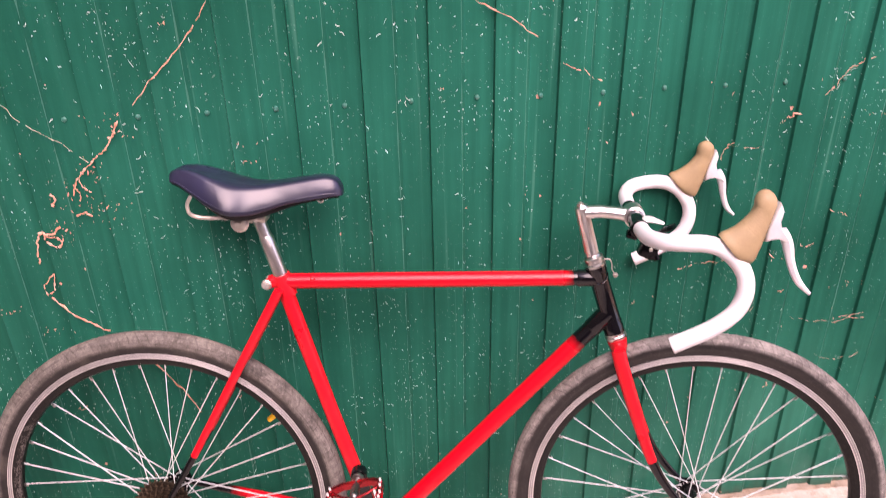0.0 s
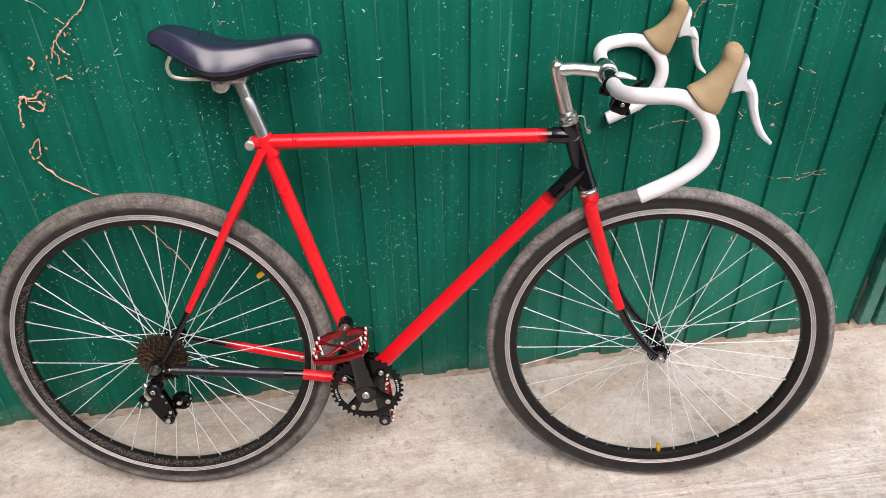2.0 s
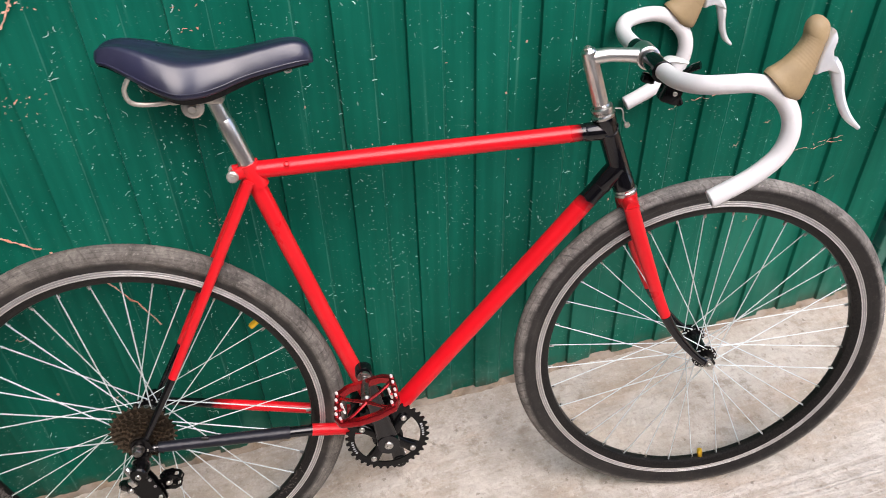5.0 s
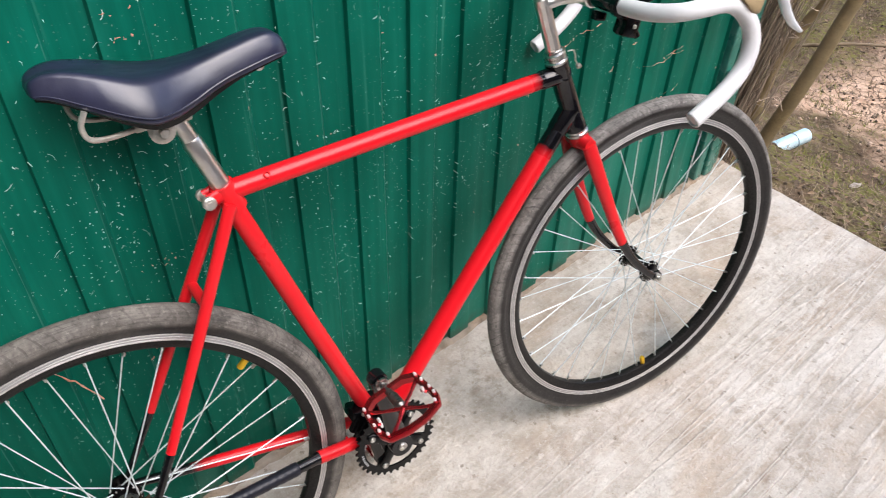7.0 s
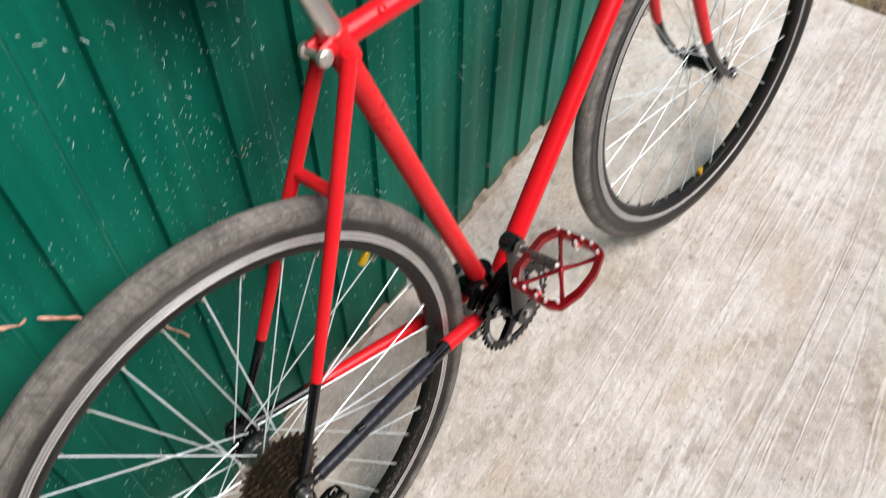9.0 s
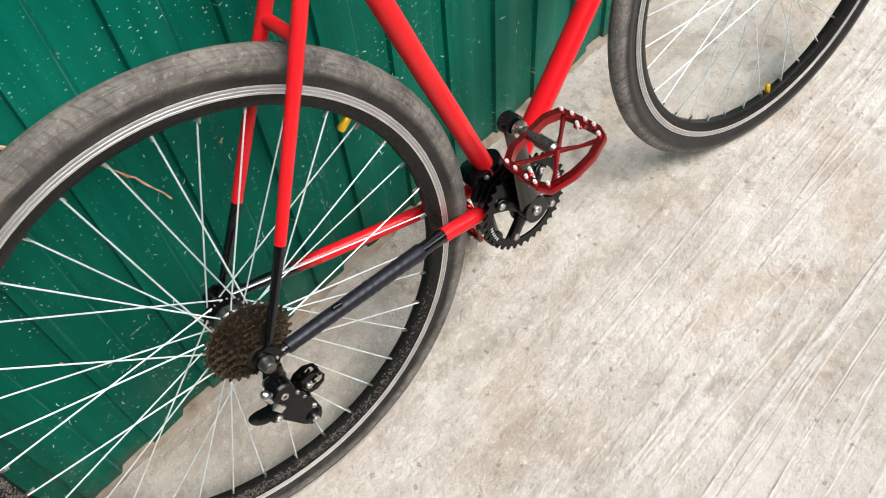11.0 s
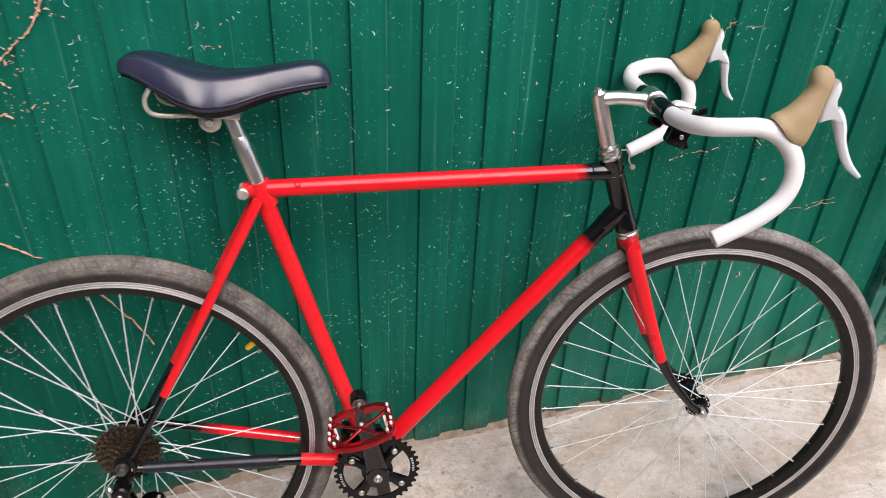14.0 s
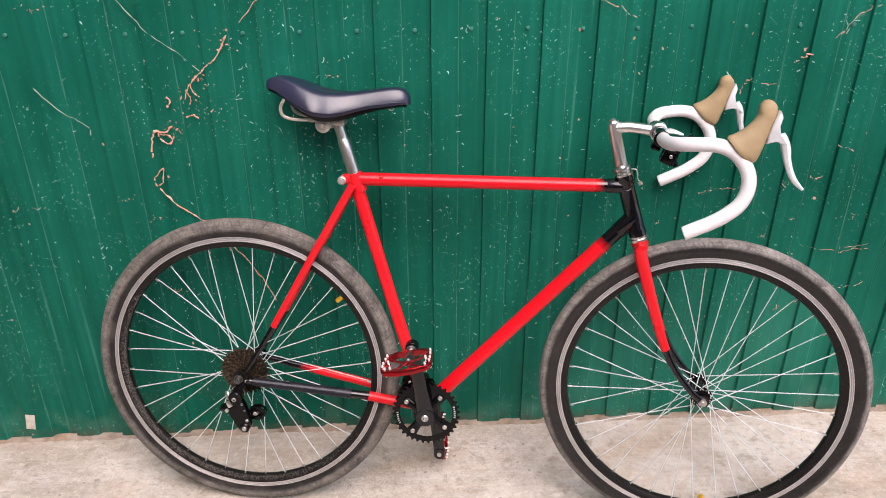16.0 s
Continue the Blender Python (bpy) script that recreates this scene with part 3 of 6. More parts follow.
def build_ground():
    xs = [-60, -20, -6.5, -3, 0, 1.3] + [1.45 + 0.03 * i for i in range(90)] + [4.3, 4.8, 5.5, 6.5, 8, 11, 16, 30, 70, 200]
    ys = [-200, -60, -20, -9, -5, -3.2, -2.4, -1.8] + [-1.5 + 0.03 * i for i in range(105)] + [1.8, 2.2, 3, 4.5, 7, 12, 25, 70, 200]
    geo = Geo()
    verts = [(x, y, soil_height(x, y) if x > 1.4 else -0.5) for x in xs for y in ys]
    n = len(ys)
    geo.add(verts, [(i * n + k, (i + 1) * n + k, (i + 1) * n + k + 1, i * n + k + 1) for i in range(len(xs) - 1) for k in range(n - 1)])
    thing("ground", "brown bare soil with moss and leaf litter", "ground", kind="structure", geo=geo, mats=SOIL, sharp=180)
    # the slab, which falls a little away from the wall
    geo = Geo()
    xs = [-2.3] + [-1.6 + 0.05 * i for i in range(62)]
    xs = [x for x in xs if x < SLAB_EDGE - 0.01] + [SLAB_EDGE - 0.006, SLAB_EDGE]
    ys = [-6.0, -4.5, -3.2, -2.4] + [-1.9 + 0.05 * i for i in range(44)]
    top = []
    for x in xs:
        for y in ys:
            z = slab_height(x, y)
            edge = SLAB_EDGE + 0.007 * wave(y, 0.0, 4.0, 7.0) + 0.004 * wave(y, 0.0, 9.0, 31.0)
            px = x if x < SLAB_EDGE - 0.02 else edge - (0.008 if x < SLAB_EDGE else 0.0)
            top.append((px, y, z - (0.007 if x == SLAB_EDGE else 0.0)))
    n = len(ys)
    geo.add(top, [(i * n + k, (i + 1) * n + k, (i + 1) * n + k + 1, i * n + k + 1) for i in range(len(xs) - 1) for k in range(n - 1)])
    last = (len(xs) - 1) * n
    low = [(top[last + k][0], top[last + k][1], -0.5) for k in range(n)]
    geo.add(top[last:last + n] + low, [(k, n + k, n + k + 1, k + 1) for k in range(n - 1)])
    front = [top[i * n] for i in range(len(xs))]
    geo.add(front + [(x, y, -0.5) for x, y, z in front], [(i, len(xs) + i, len(xs) + i + 1, i + 1) for i in range(len(xs) - 1)])
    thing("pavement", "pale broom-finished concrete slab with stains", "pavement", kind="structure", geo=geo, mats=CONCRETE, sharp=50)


def slab_height(x, y):
    z = -0.003 + (0.008 * (y + 0.25) / 0.25 if y > -0.25 else 0.006 * (y + 0.25))
    rough = 0.0022 * wave(x, y, 5.0, 4.0) + 0.001 * wave(x, y, 8.0, 13.0)
    return z + rough * (0.25 if -0.45 < y < -0.2 else 1.0)


build_ground()

# ---- the garage front ----
PITCH, PITCH_LEFT, RIB_AT, CREST, RECESS = 0.1167, 0.1182, 0.029, -0.004, 0.0045


def rib(k):
    """Where the k-th rib begins; the left-hand sheets are laid a little wider."""
    return RIB_AT + k * (PITCH if k > 0 else PITCH_LEFT)


def rib_profile(x0, x1):
    """Places across the sheet: a step out facing the left end, a flat, a step back facing the right end."""
    pts = []
    k = math.floor((x0 - RIB_AT) / PITCH) - 1
    while rib(k) < x1 + PITCH:
        a = rib(k)
        for dx, y in ((-0.0022, RECESS), (-0.0008, RECESS - 0.0003), (0.0008, CREST + 0.0003), (0.0014, CREST), (0.030, CREST - 0.0004), (0.0555, CREST), (0.0575, CREST + 0.0005), (0.0645, RECESS - 0.0004), (0.0665, RECESS), (0.090, RECESS + 0.0004)):
            pts.append((a + dx, y))
        k += 1
    return [(x, y) for x, y in pts if x0 <= x <= x1]


def sheet(x0, x1, z0, z1, steps=44, thick=0.0009, seed=0.0):
    geo = Geo()
    prof = rib_profile(x0, x1)
    n = len(prof)
    for side in (0.0, thick):
        verts = []
        for j in range(steps + 1):
            s = j / steps
            for x, y in prof:
                low = z0 + 0.003 * wave(x, 0.0, 2.0 + seed, 5.0) + 0.002 * wave(x, 0.0, 6.0, 23.0)
                z = low + (z1 - low) * s
                dent = 0.0022 * wave(x, z, 4.0 + seed, 2.3) + 0.0010 * wave(x, z, 9.0, 9.0) + (0.005 * math.exp(-((z - low) / 0.05) ** 2) * max(0.0, wave(x, 0.0, 1.5, 3.0)))
                verts.append((x, y - dent + side, z))
        geo.add(verts, [(j * n + k, j * n + k + 1, (j + 1) * n + k + 1, (j + 1) * n + k) for j in range(steps) for k in range(n - 1)])
    m = (steps + 1) * n
    geo.f += [(k, k + 1, m + k + 1, m + k) for k in range(n - 1)]
    geo.m += [0] * (n - 1)
    return geo


def build_garage():
    door = thing("garage_door", "green ribbed steel garage door with lime flecks", "door", kind="structure")
    part("ribbed_sheet", sheet(-1.24, 1.322, 0.012, 2.25), GREEN, door, "green coated ribbed steel sheet", sharp=25)
    rivet = Geo().lathe([(0.0045, 0.0), (0.0045, -0.0012), (0.0034, -0.0026), (0.0012, -0.0032)], n=10).mesh("rivet", GREEN_STEEL)
    k0 = -11
    for row, z in enumerate((1.062, 1.93)):
        for k in range(k0, 12):
            x = rib(k) + 0.085 + 0.004 * wave(k, row, 3.0, 3.3)
            if -1.22 < x < 1.31:
                part("rivet", rivet, None, door, m=Matrix.Translation((x, RECESS - 0.001, z + 0.004 * wave(k, row, 1.0, 2.7))))
    label = Geo().box((0.023, 0.0012, 0.047), bevel=0.0004)
    part("sticker", label, STICKER, door, "small buff sticker near the foot", m=Matrix.Translation((-1.023, CREST - 0.0040, 0.068)) @ pose(0, 0, 0, 0, 9, 0))
    # hinge, jambs, returns
    part("edge_strip", Geo().box((0.034, 0.030, 2.24), (1.3545, 0.002, 1.132), bevel=0.004, segments=3), GREEN_STEEL, door, "green painted steel edge strip")
    hinge = Geo()
    hinge.box((0.030, 0.014, 0.118), (1.354, -0.018, 0.316), bevel=0.003)
    hinge.sweep([(1.340, -0.024, z) for z in (0.250, 0.252, 0.380, 0.382)], [0.006, 0.0075, 0.0075, 0.006], 14)
    part("hinge", hinge, GREEN_STEEL, door, "green painted steel hinge")
    jamb = thing("door_frame", "green painted steel door frame post", "door frame", kind="structure")
    g = Geo()
    g.box((0.044, 0.040, 2.36), (1.4035, 0.002, 1.19), bevel=0.005, segments=3)
    part("post", g, GREEN_STEEL, jamb)
    g = Geo()
    g.box((0.040, 0.05, 2.36), (1.4485, 0.023, 1.19), bevel=0.004)
    part("corner_post", g, GREEN_STEEL, jamb)
    g = Geo()
    g.box((0.126, 0.03, 2.40), (-1.308, 0.023, 1.165), bevel=0.004)
    part("side_post", g, GREEN_STEEL, jamb)
    g = Geo()
    g.box((2.86, 0.06, 0.12), (0.075, 0.03, 2.33), bevel=0.004)
    part("lintel", g, GREEN_STEEL, jamb)
    for name, size, at in (("wall_side", (0.02, 3.0, 2.9), (1.50, 1.56, 0.93)), ("wall_left", (2.6, 0.03, 2.9), (-2.67, 0.03, 0.95)), ("wall_back", (5.5, 0.02, 2.9), (-1.24, 3.07, 0.93))):
        g = Geo()
        g.box(size, at, bevel=0.003)
        thing(name, "plain green painted metal wall", "wall", kind="structure", geo=g, mats=GREEN_STEEL)
    g = Geo()
    g.box((5.6, 3.14, 0.04), (-1.24, 1.53, 2.42), bevel=0.004)
    thing("roof", "plain green metal garage roof", "roof", kind="structure", geo=g, mats=GREEN_STEEL)


build_garage()


def build_sky_blocks():
    """Two added walls, never in view, that hold back low light from behind and left."""
    for name, size, place in (("sky_block_behind", (16.0, 0.3, 4.6), (-1.0, -5.2, 1.8)), ("sky_block_left", (0.3, 5.2, 4.4), (-2.05, -2.62, 1.7))):
        g = Geo()
        g.box(size, place, bevel=0.01)
        thing(name, "plain grey-brown unseen wall added to block light", "wall", kind="structure", geo=g, mats=RENDERED)


build_sky_blocks()


# ---- the bicycle: x ahead, y to its left, z up in its own plane ----
LEAN_TO_WALL, HEADING, STEER = 11.33, -8.14, 5.0
bicycle = thing("bicycle", "red and black road bicycle leaning on the green door", "bicycle", m=pose(-0.0401, -0.2803, 0.0, -LEAN_TO_WALL, 0, HEADING))

BB, SEAT, HEAD_TOP, HEAD_LOW = (0.040, 0.276), (-0.119, 0.795), (0.436, 0.822), (0.476, 0.696)
REAR, FRONT = Vector((-0.377, 0, 0.347)), Vector((0.640, 0, 0.348))
axis = Vector((HEAD_TOP[0] - HEAD_LOW[0], 0, HEAD_TOP[1] - HEAD_LOW[1])).normalized()
pivot = Vector((HEAD_LOW[0], 0, HEAD_LOW[1]))
STEERED = Matrix.Translation(pivot) @ Matrix.Rotation(radians(-STEER), 4, axis) @ Matrix.Translation(-pivot)


def at(u, v, w=0.0):
    return Vector((u, -w, v))


def between(a, b, t):
    return a + (b - a) * t


def plain_tube(a, b, ra, rb, n=22):
    return Geo().sweep([a, between(a, b, 0.5), b], [ra, (ra + rb) / 2, rb], n)


def sprayed(name, a, b, share, half):
    """Red enamel that turns black past a share of the way from a to b, with a soft overspray."""
    n = Nodes(name)
    m, d = between(a, b, share), (b - a).normalized()
    x, y, z = split_axes(n, n.at)
    run = n.math("ADD", n.math("ADD", n.math("MULTIPLY", x, d.x), n.math("MULTIPLY", y, d.y)), n.math("MULTIPLY", z, d.z))
    run = n.math("ADD", n.math("SUBTRACT", run, m.dot(d)), n.math("MULTIPLY", n.math("SUBTRACT", n.noise(90.0, 4.0), 0.5), half * 1.1))
    fac = n.ramp(run, -half, half)
    red = n.mix(n.ramp(n.noise(14.0, 4.0), 0.3, 0.7), tuple(c * 0.94 for c in RED_TONE), tuple(c * 1.04 for c in RED_TONE))
    col = n.mix(fac, red, (0.0030, 0.0026, 0.0036))
    return n.done(col, n.ramp(fac, 0.0, 1.0, 0.29, 0.12), n.bump(n.noise(160.0, 3.0), 0.1, 0.001), spec=n.ramp(fac, 0.0, 1.0, 0.36, 0.55))


def build_frame():
    g = Geo()
    g.lathe([(0.0185, -0.036), (0.0205, -0.034), (0.0205, 0.034), (0.0185, 0.036)], at(*BB), n=28)
    fr = part("frame", g, BLACK, bicycle, "red enamelled steel frame, black at nose and bottom bracket")
    bb, seat = at(*BB), at(*SEAT)
    up = (seat - bb).normalized()
    back = Vector((-0.0065, 0, 0))
    g = Geo().sweep([bb + back, between(bb, seat, 0.5) + back, seat + up * 0.012 + back * 0.4], [0.0140] * 3, 22)
    g.sweep([seat - up * 0.028, seat + up * 0.013], [0.0162, 0.0162], 22)
    part("seat_tube", g, RED, fr)
    nose = at(0.442, 0.799)
    part("top_tube", plain_tube(seat, nose, 0.0138, 0.0138), sprayed("top_tube_spray", seat, nose, 0.905, 0.011), fr, "red top tube, black at its front end")
    low = at(0.464, 0.735)
    part("down_tube", plain_tube(bb, low, 0.0158, 0.0158), sprayed("down_tube_spray", bb, low, 0.868, 0.010), fr, "red down tube, black at its front end")
    g = Geo()
    a, b = at(*HEAD_LOW), at(*HEAD_TOP)
    g.sweep([a, between(a, b, 0.10), between(a, b, 0.12), between(a, b, 0.88), between(a, b, 0.9), b], [0.0185, 0.0185, 0.0172, 0.0172, 0.0185, 0.0185], 26)
    d = (low - bb).normalized()
    g.sweep([low - d * 0.045, low - d * 0.043, low], [0.0160, 0.0172, 0.0178], 20)
    d = (nose - seat).normalized()
    g.sweep([nose - d * 0.038, nose - d * 0.036, nose], [0.0140, 0.0152, 0.0158], 20)
    ht = part("head_tube", g, BLACK, fr, "black lugged head tube")
    for c, way in ((between(a, b, 0.88), -1), (between(a, b, 0.13), 1)):  # pointed lug edges
        rim_line = []
        for k in range(29):
            t = 2 * math.pi * k / 28
            along = axis * way * (0.004 + 0.010 * max(0.0, math.cos(t + math.pi / 2)) ** 3)
            rim_line.append(c + along + (Vector((axis.z, 0, -axis.x)) * math.cos(t) + Vector((0, 1, 0)) * math.sin(t)) * 0.0176)
        part("lug_edge", Geo().sweep(rim_line[:-1], 0.0011, 6, closed=True), BLACK, ht)
    for side in (1, -1):
        top = at(-0.123, 0.785, 0.0215 * side)
        end = at(-0.366, 0.355, 0.062 * side)
        mid = at(-0.298, 0.469, 0.0515 * side)
        g = Geo()
        g.sweep([top, between(top, mid, 0.5) + at(0, 0, 0.002 * side), mid], [0.0086, 0.0082, 0.0068], 14, 0)
        g.sweep([mid, between(mid, end, 0.6), end], [0.0066, 0.0056, 0.0046], 14, 1)
        part("seat_stay", g, [RED, BLACK], fr, "red seat stay, black at its lower end")
        root = at(0.030, 0.279, 0.022 * side)
        end = at(-0.362, 0.341, 0.064 * side)
        g = Geo()
        turn = at(-0.092, 0.302, 0.030 * side) if side > 0 else at(-0.236, 0.321, -0.050)
        thick = [0.0115, 0.0112, 0.0110] if side > 0 else [0.0108, 0.0100, 0.0094]
        g.sweep([root, between(root, turn, 0.5), turn], thick, 16, 0)
        if side < 0:
            g = Geo().sweep([root, between(root, turn, 0.5), turn, between(turn, end, 0.5), end], [0.0108, 0.0100, 0.0094, 0.0082, 0.0065], 16, 0)
            paint = [sprayed("chain_stay_spray", root, end, 0.72, 0.022), BLACK]
        else:
            g.sweep([turn, between(turn, end, 0.5), end], [0.0100, 0.0082, 0.0065], 16, 1)
            paint = [RED, BLACK]
        stay = part("chain_stay", g, paint, fr, "red chain stay, black at its rear end")
        if side > 0:
            g = Geo()
            rng = random.Random(5)
            rings = [between(turn, end, k / 90) for k in range(13, 86)]
            g.sweep(rings, [0.0112 + (0.0002 if k % 4 else -0.0002) + rng.uniform(-0.0002, 0.0002) - 0.00003 * k for k in range(len(rings))], 16)
            part("tape_wrap", g, TAPE, stay, "black tape wrapped round the stay")
            c = between(turn, end, 0.66) + Vector((0, -0.004, 0.012))
            part("stay_tip", Geo().sweep([between(turn, end, 0.965), between(turn, end, 1.01)], [0.0066, 0.0056], 14), DULL, stay, "pale bare metal tip of the stay")
            part("cable_clip", Geo().lathe([(0.0024, -0.006), (0.0036, -0.006), (0.0036, 0.006), (0.0024, 0.006)], c, (1, 0, -0.15), n=12, closed=True), DARK, stay)
        drop = [(-0.388, 0.358), (-0.380, 0.364), (-0.368, 0.366), (-0.358, 0.358), (-0.354, 0.344), (-0.362, 0.334), (-0.368, 0.322), (-0.376, 0.320), (-0.382, 0.332), (-0.390, 0.344)]
        part("dropout", Geo().plate(drop, -0.0665 * side - 0.0025, -0.0665 * side + 0.0025), DARK, fr)
    part("stay_bridge", Geo().sweep([at(-0.190, 0.660, 0.031), at(-0.190, 0.660, -0.031)], 0.0078, 12), RED, fr)
    part("lug_collar", Geo().sweep([at(0.042, 0.290, 0), at(0.0345, 0.312, 0)], [0.0165, 0.0152], 18), BLACK, fr)
    part("lower_bridge", Geo().sweep([at(-0.035, 0.289, 0.028), at(-0.035, 0.289, -0.028)], 0.006, 12), RED, fr)
    # seat clamp ears and bolt
    for w in (0.0095, -0.0095):
        part("clamp_ear", Geo().sweep([at(-0.128, 0.797, w), at(-0.146, 0.793, w)], [0.0105, 0.0095], 14, 0, 0.5, up=(0, 0, 1)), RED, fr)
    g = Geo()
    g.lathe([(0.0068, -0.0185), (0.0092, -0.0165), (0.0094, -0.0115), (0.005, -0.0105), (0.005, 0.012), (0.0085, 0.013), (0.0085, 0.018), (0.005, 0.0195)], at(-0.146, 0.793), n=18)
    g.lathe([(0.0035, -0.0192), (0.0040, -0.0172), (0.0035, -0.0170)], at(-0.146, 0.793), n=6)
    part("seat_bolt", g, DULL, fr, "dull steel seat bolt")
    for u, v in ((-0.064, 0.8105),):
        g = Geo().lathe([(0.0048, 0.0), (0.0048, 0.0032), (0.0034, 0.0040), (0.0030, 0.0015)], at(u, v - 0.0075, 0.0105), (0, -0.75, 0.66), n=14)
        part("cable_boss", g, RED, fr)


def build_seat():
    post = Geo()
    up = (at(*SEAT) - at(*BB)).normalized()
    a, b = at(*SEAT), at(-0.158, 0.922)
    post.sweep([a + up * 0.0, a + up * 0.055, a + up * 0.083, a + up * 0.088], [0.0131, 0.0131, 0.0131, 0.0118], 22)
    post.sweep([a + up * 0.086, b], [0.0112, 0.0110], 22)
    part("seat_post", post, CHROME, bicycle, "worn chromed seat post")
    saddle = part("saddle", saddle_body(), VINYL, bicycle, "padded black vinyl saddle", sharp=60)
    for side in (1, -1):
        seam = [Vector(saddle_ring(*r)[2]) for r in smooth_path(SADDLE[1:-1], 4)]
        part("piping", Geo().sweep([Vector((p.x, (p.y - 0.0006) * side, p.z)) for p in seam], 0.0011, 6), VINYL, saddle)
    part("base", saddle_base(), DARK, saddle, "black underside of the saddle")
    for side in (1, -1):
        p = smooth_path([at(-0.254, 0.962, 0.045 * side), at(-0.262, 0.946, 0.044 * side), at(-0.257, 0.928, 0.040 * side), at(-0.232, 0.921, 0.033 * side), at(-0.190, 0.921, 0.026 * side), at(-0.140, 0.924, 0.024 * side), at(-0.110, 0.934, 0.020 * side), at(-0.080, 0.946, 0.014 * side), at(-0.050, 0.955, 0.008 * side)], 5)
        part("rail", Geo().sweep(p, 0.0034, 10), DULL, saddle, "tarnished steel saddle rail")
        g = Geo().lathe([(0.006, -0.0065), (0.0150, -0.005), (0.0158, -0.001), (0.0158, 0.003), (0.0120, 0.005), (0.0120, 0.008)], at(-0.179, 0.911, 0.030 * side), (0, -side, 0), n=24)
        g.lathe([(0.0065, 0.0), (0.0065, 0.012), (0.0055, 0.0135)], at(-0.179, 0.911, 0.030 * side), (0, side * -1, 0), n=6)
        g.box((0.036, 0.010, 0.010), at(-0.190, 0.921, 0.027 * side), bevel=0.002)
        part("rail_clamp", g, DULL, saddle, "tarnished steel saddle clamp")
    hook = [at(-0.042 + 0.005 * math.cos(a), 0.946 + 0.004 * math.sin(a), 0.010) for a in [2 * math.pi * k / 12 for k in range(12)]]
    part("rail_hook", Geo().sweep(hook, 0.0016, 6, closed=True, up=(0, 1, 0)), DULL, saddle)
    g = Geo().sweep([at(-0.179, 0.911, 0.034), at(-0.179, 0.911, -0.034)], 0.0042, 12)
    g.box((0.05, 0.036, 0.016), at(-0.162, 0.917), pose(0, 0, 0, 0, 6, 0), bevel=0.004)
    part("clamp_bolt", g, DULL, saddle)


SADDLE = [  # along, crown height, half width, lower edge height
    (-0.299, 0.989, 0.014, 0.985), (-0.294, 0.998, 0.023, 0.980), (-0.277, 1.004, 0.031, 0.975), (-0.250, 1.002, 0.0450, 0.961), (-0.218, 0.991, 0.0610, 0.943),
    (-0.190, 0.982, 0.068, 0.932), (-0.165, 0.977, 0.058, 0.929), (-0.140, 0.976, 0.047, 0.932), (-0.110, 0.978, 0.0375, 0.940), (-0.080, 0.982, 0.0325, 0.947),
    (-0.048, 0.987, 0.0290, 0.952), (-0.025, 0.987, 0.0260, 0.9545), (-0.011, 0.980, 0.0205, 0.955), (-0.0040, 0.967, 0.0135, 0.954)]


def saddle_ring(u, top, half, low, shrink=0.0):
    """A padded cross-section: a dished crown with a firm shoulder, side panels that slope out to the seam."""
    half = half - shrink
    out = []
    deep = top - low
    kick = min(1.0, max(0.0, (-0.19 - u) / 0.07))  # the raised tail has a sharper shoulder
    for y, z in ((-0.97, 0.0), (-1.01, 0.07), (-1.0, 0.17), (-0.91, 0.46), (-0.77 - 0.03 * kick, 0.80 + 0.05 * kick), (-0.68 - 0.05 * kick, 0.92 + 0.05 * kick), (-0.52, 0.97 + 0.01 * kick), (-0.25, 0.985 - 0.10 * kick), (0.0, 0.975 - 0.17 * kick)):
        out.append((u, half * y, low + deep * z + 0.0012 * wave(u, y * half, 3.0, 26.0)))
    return out + [(u, -y, z) for u, y, z in reversed(out[:-1])]


def saddle_body():
    rows = smooth_path(SADDLE, 4)
    return Geo().loft([saddle_ring(*r) for r in rows])


def saddle_base():
    rows = smooth_path(SADDLE[1:-1], 3)
    return Geo().loft([[(u, y * (half - 0.004) , low - 0.001 - d - 0.006 * math.exp(-((u + 0.14) / 0.07) ** 2) * (d > 0)) for y, d in ((-1, -0.004), (-0.95, 0.002), (-0.6, 0.005), (0, 0.006), (0.6, 0.005), (0.95, 0.002), (1, -0.004))] for u, top, half, low in rows])


def bar_at(u, v, w, side):
    """A place on the bar, which sits a little askew in its clamp; the far half is pressed in by the door."""
    w = w * (1.0 if side > 0 else -0.945) - 0.006
    return at(u + 0.028 * w, v, w)


def bar_path(side):
    """One half of the drop bar, from the stem to its end."""
    pts = [(0.497, 0.914, 0.0), (0.497, 0.914, 0.06), (0.498, 0.915, 0.110), (0.503, 0.918, 0.145), (0.517, 0.923, 0.176), (0.543, 0.927, 0.192), (0.573, 0.928, 0.197), (0.597, 0.921, 0.198),
           (0.618, 0.904, 0.199), (0.632, 0.880, 0.201), (0.634, 0.853, 0.203), (0.624, 0.826, 0.204), (0.604, 0.806, 0.205), (0.579, 0.789, 0.205), (0.535, 0.766, 0.205)]
    return [bar_at(u, v, w, side) for u, v, w in pts]


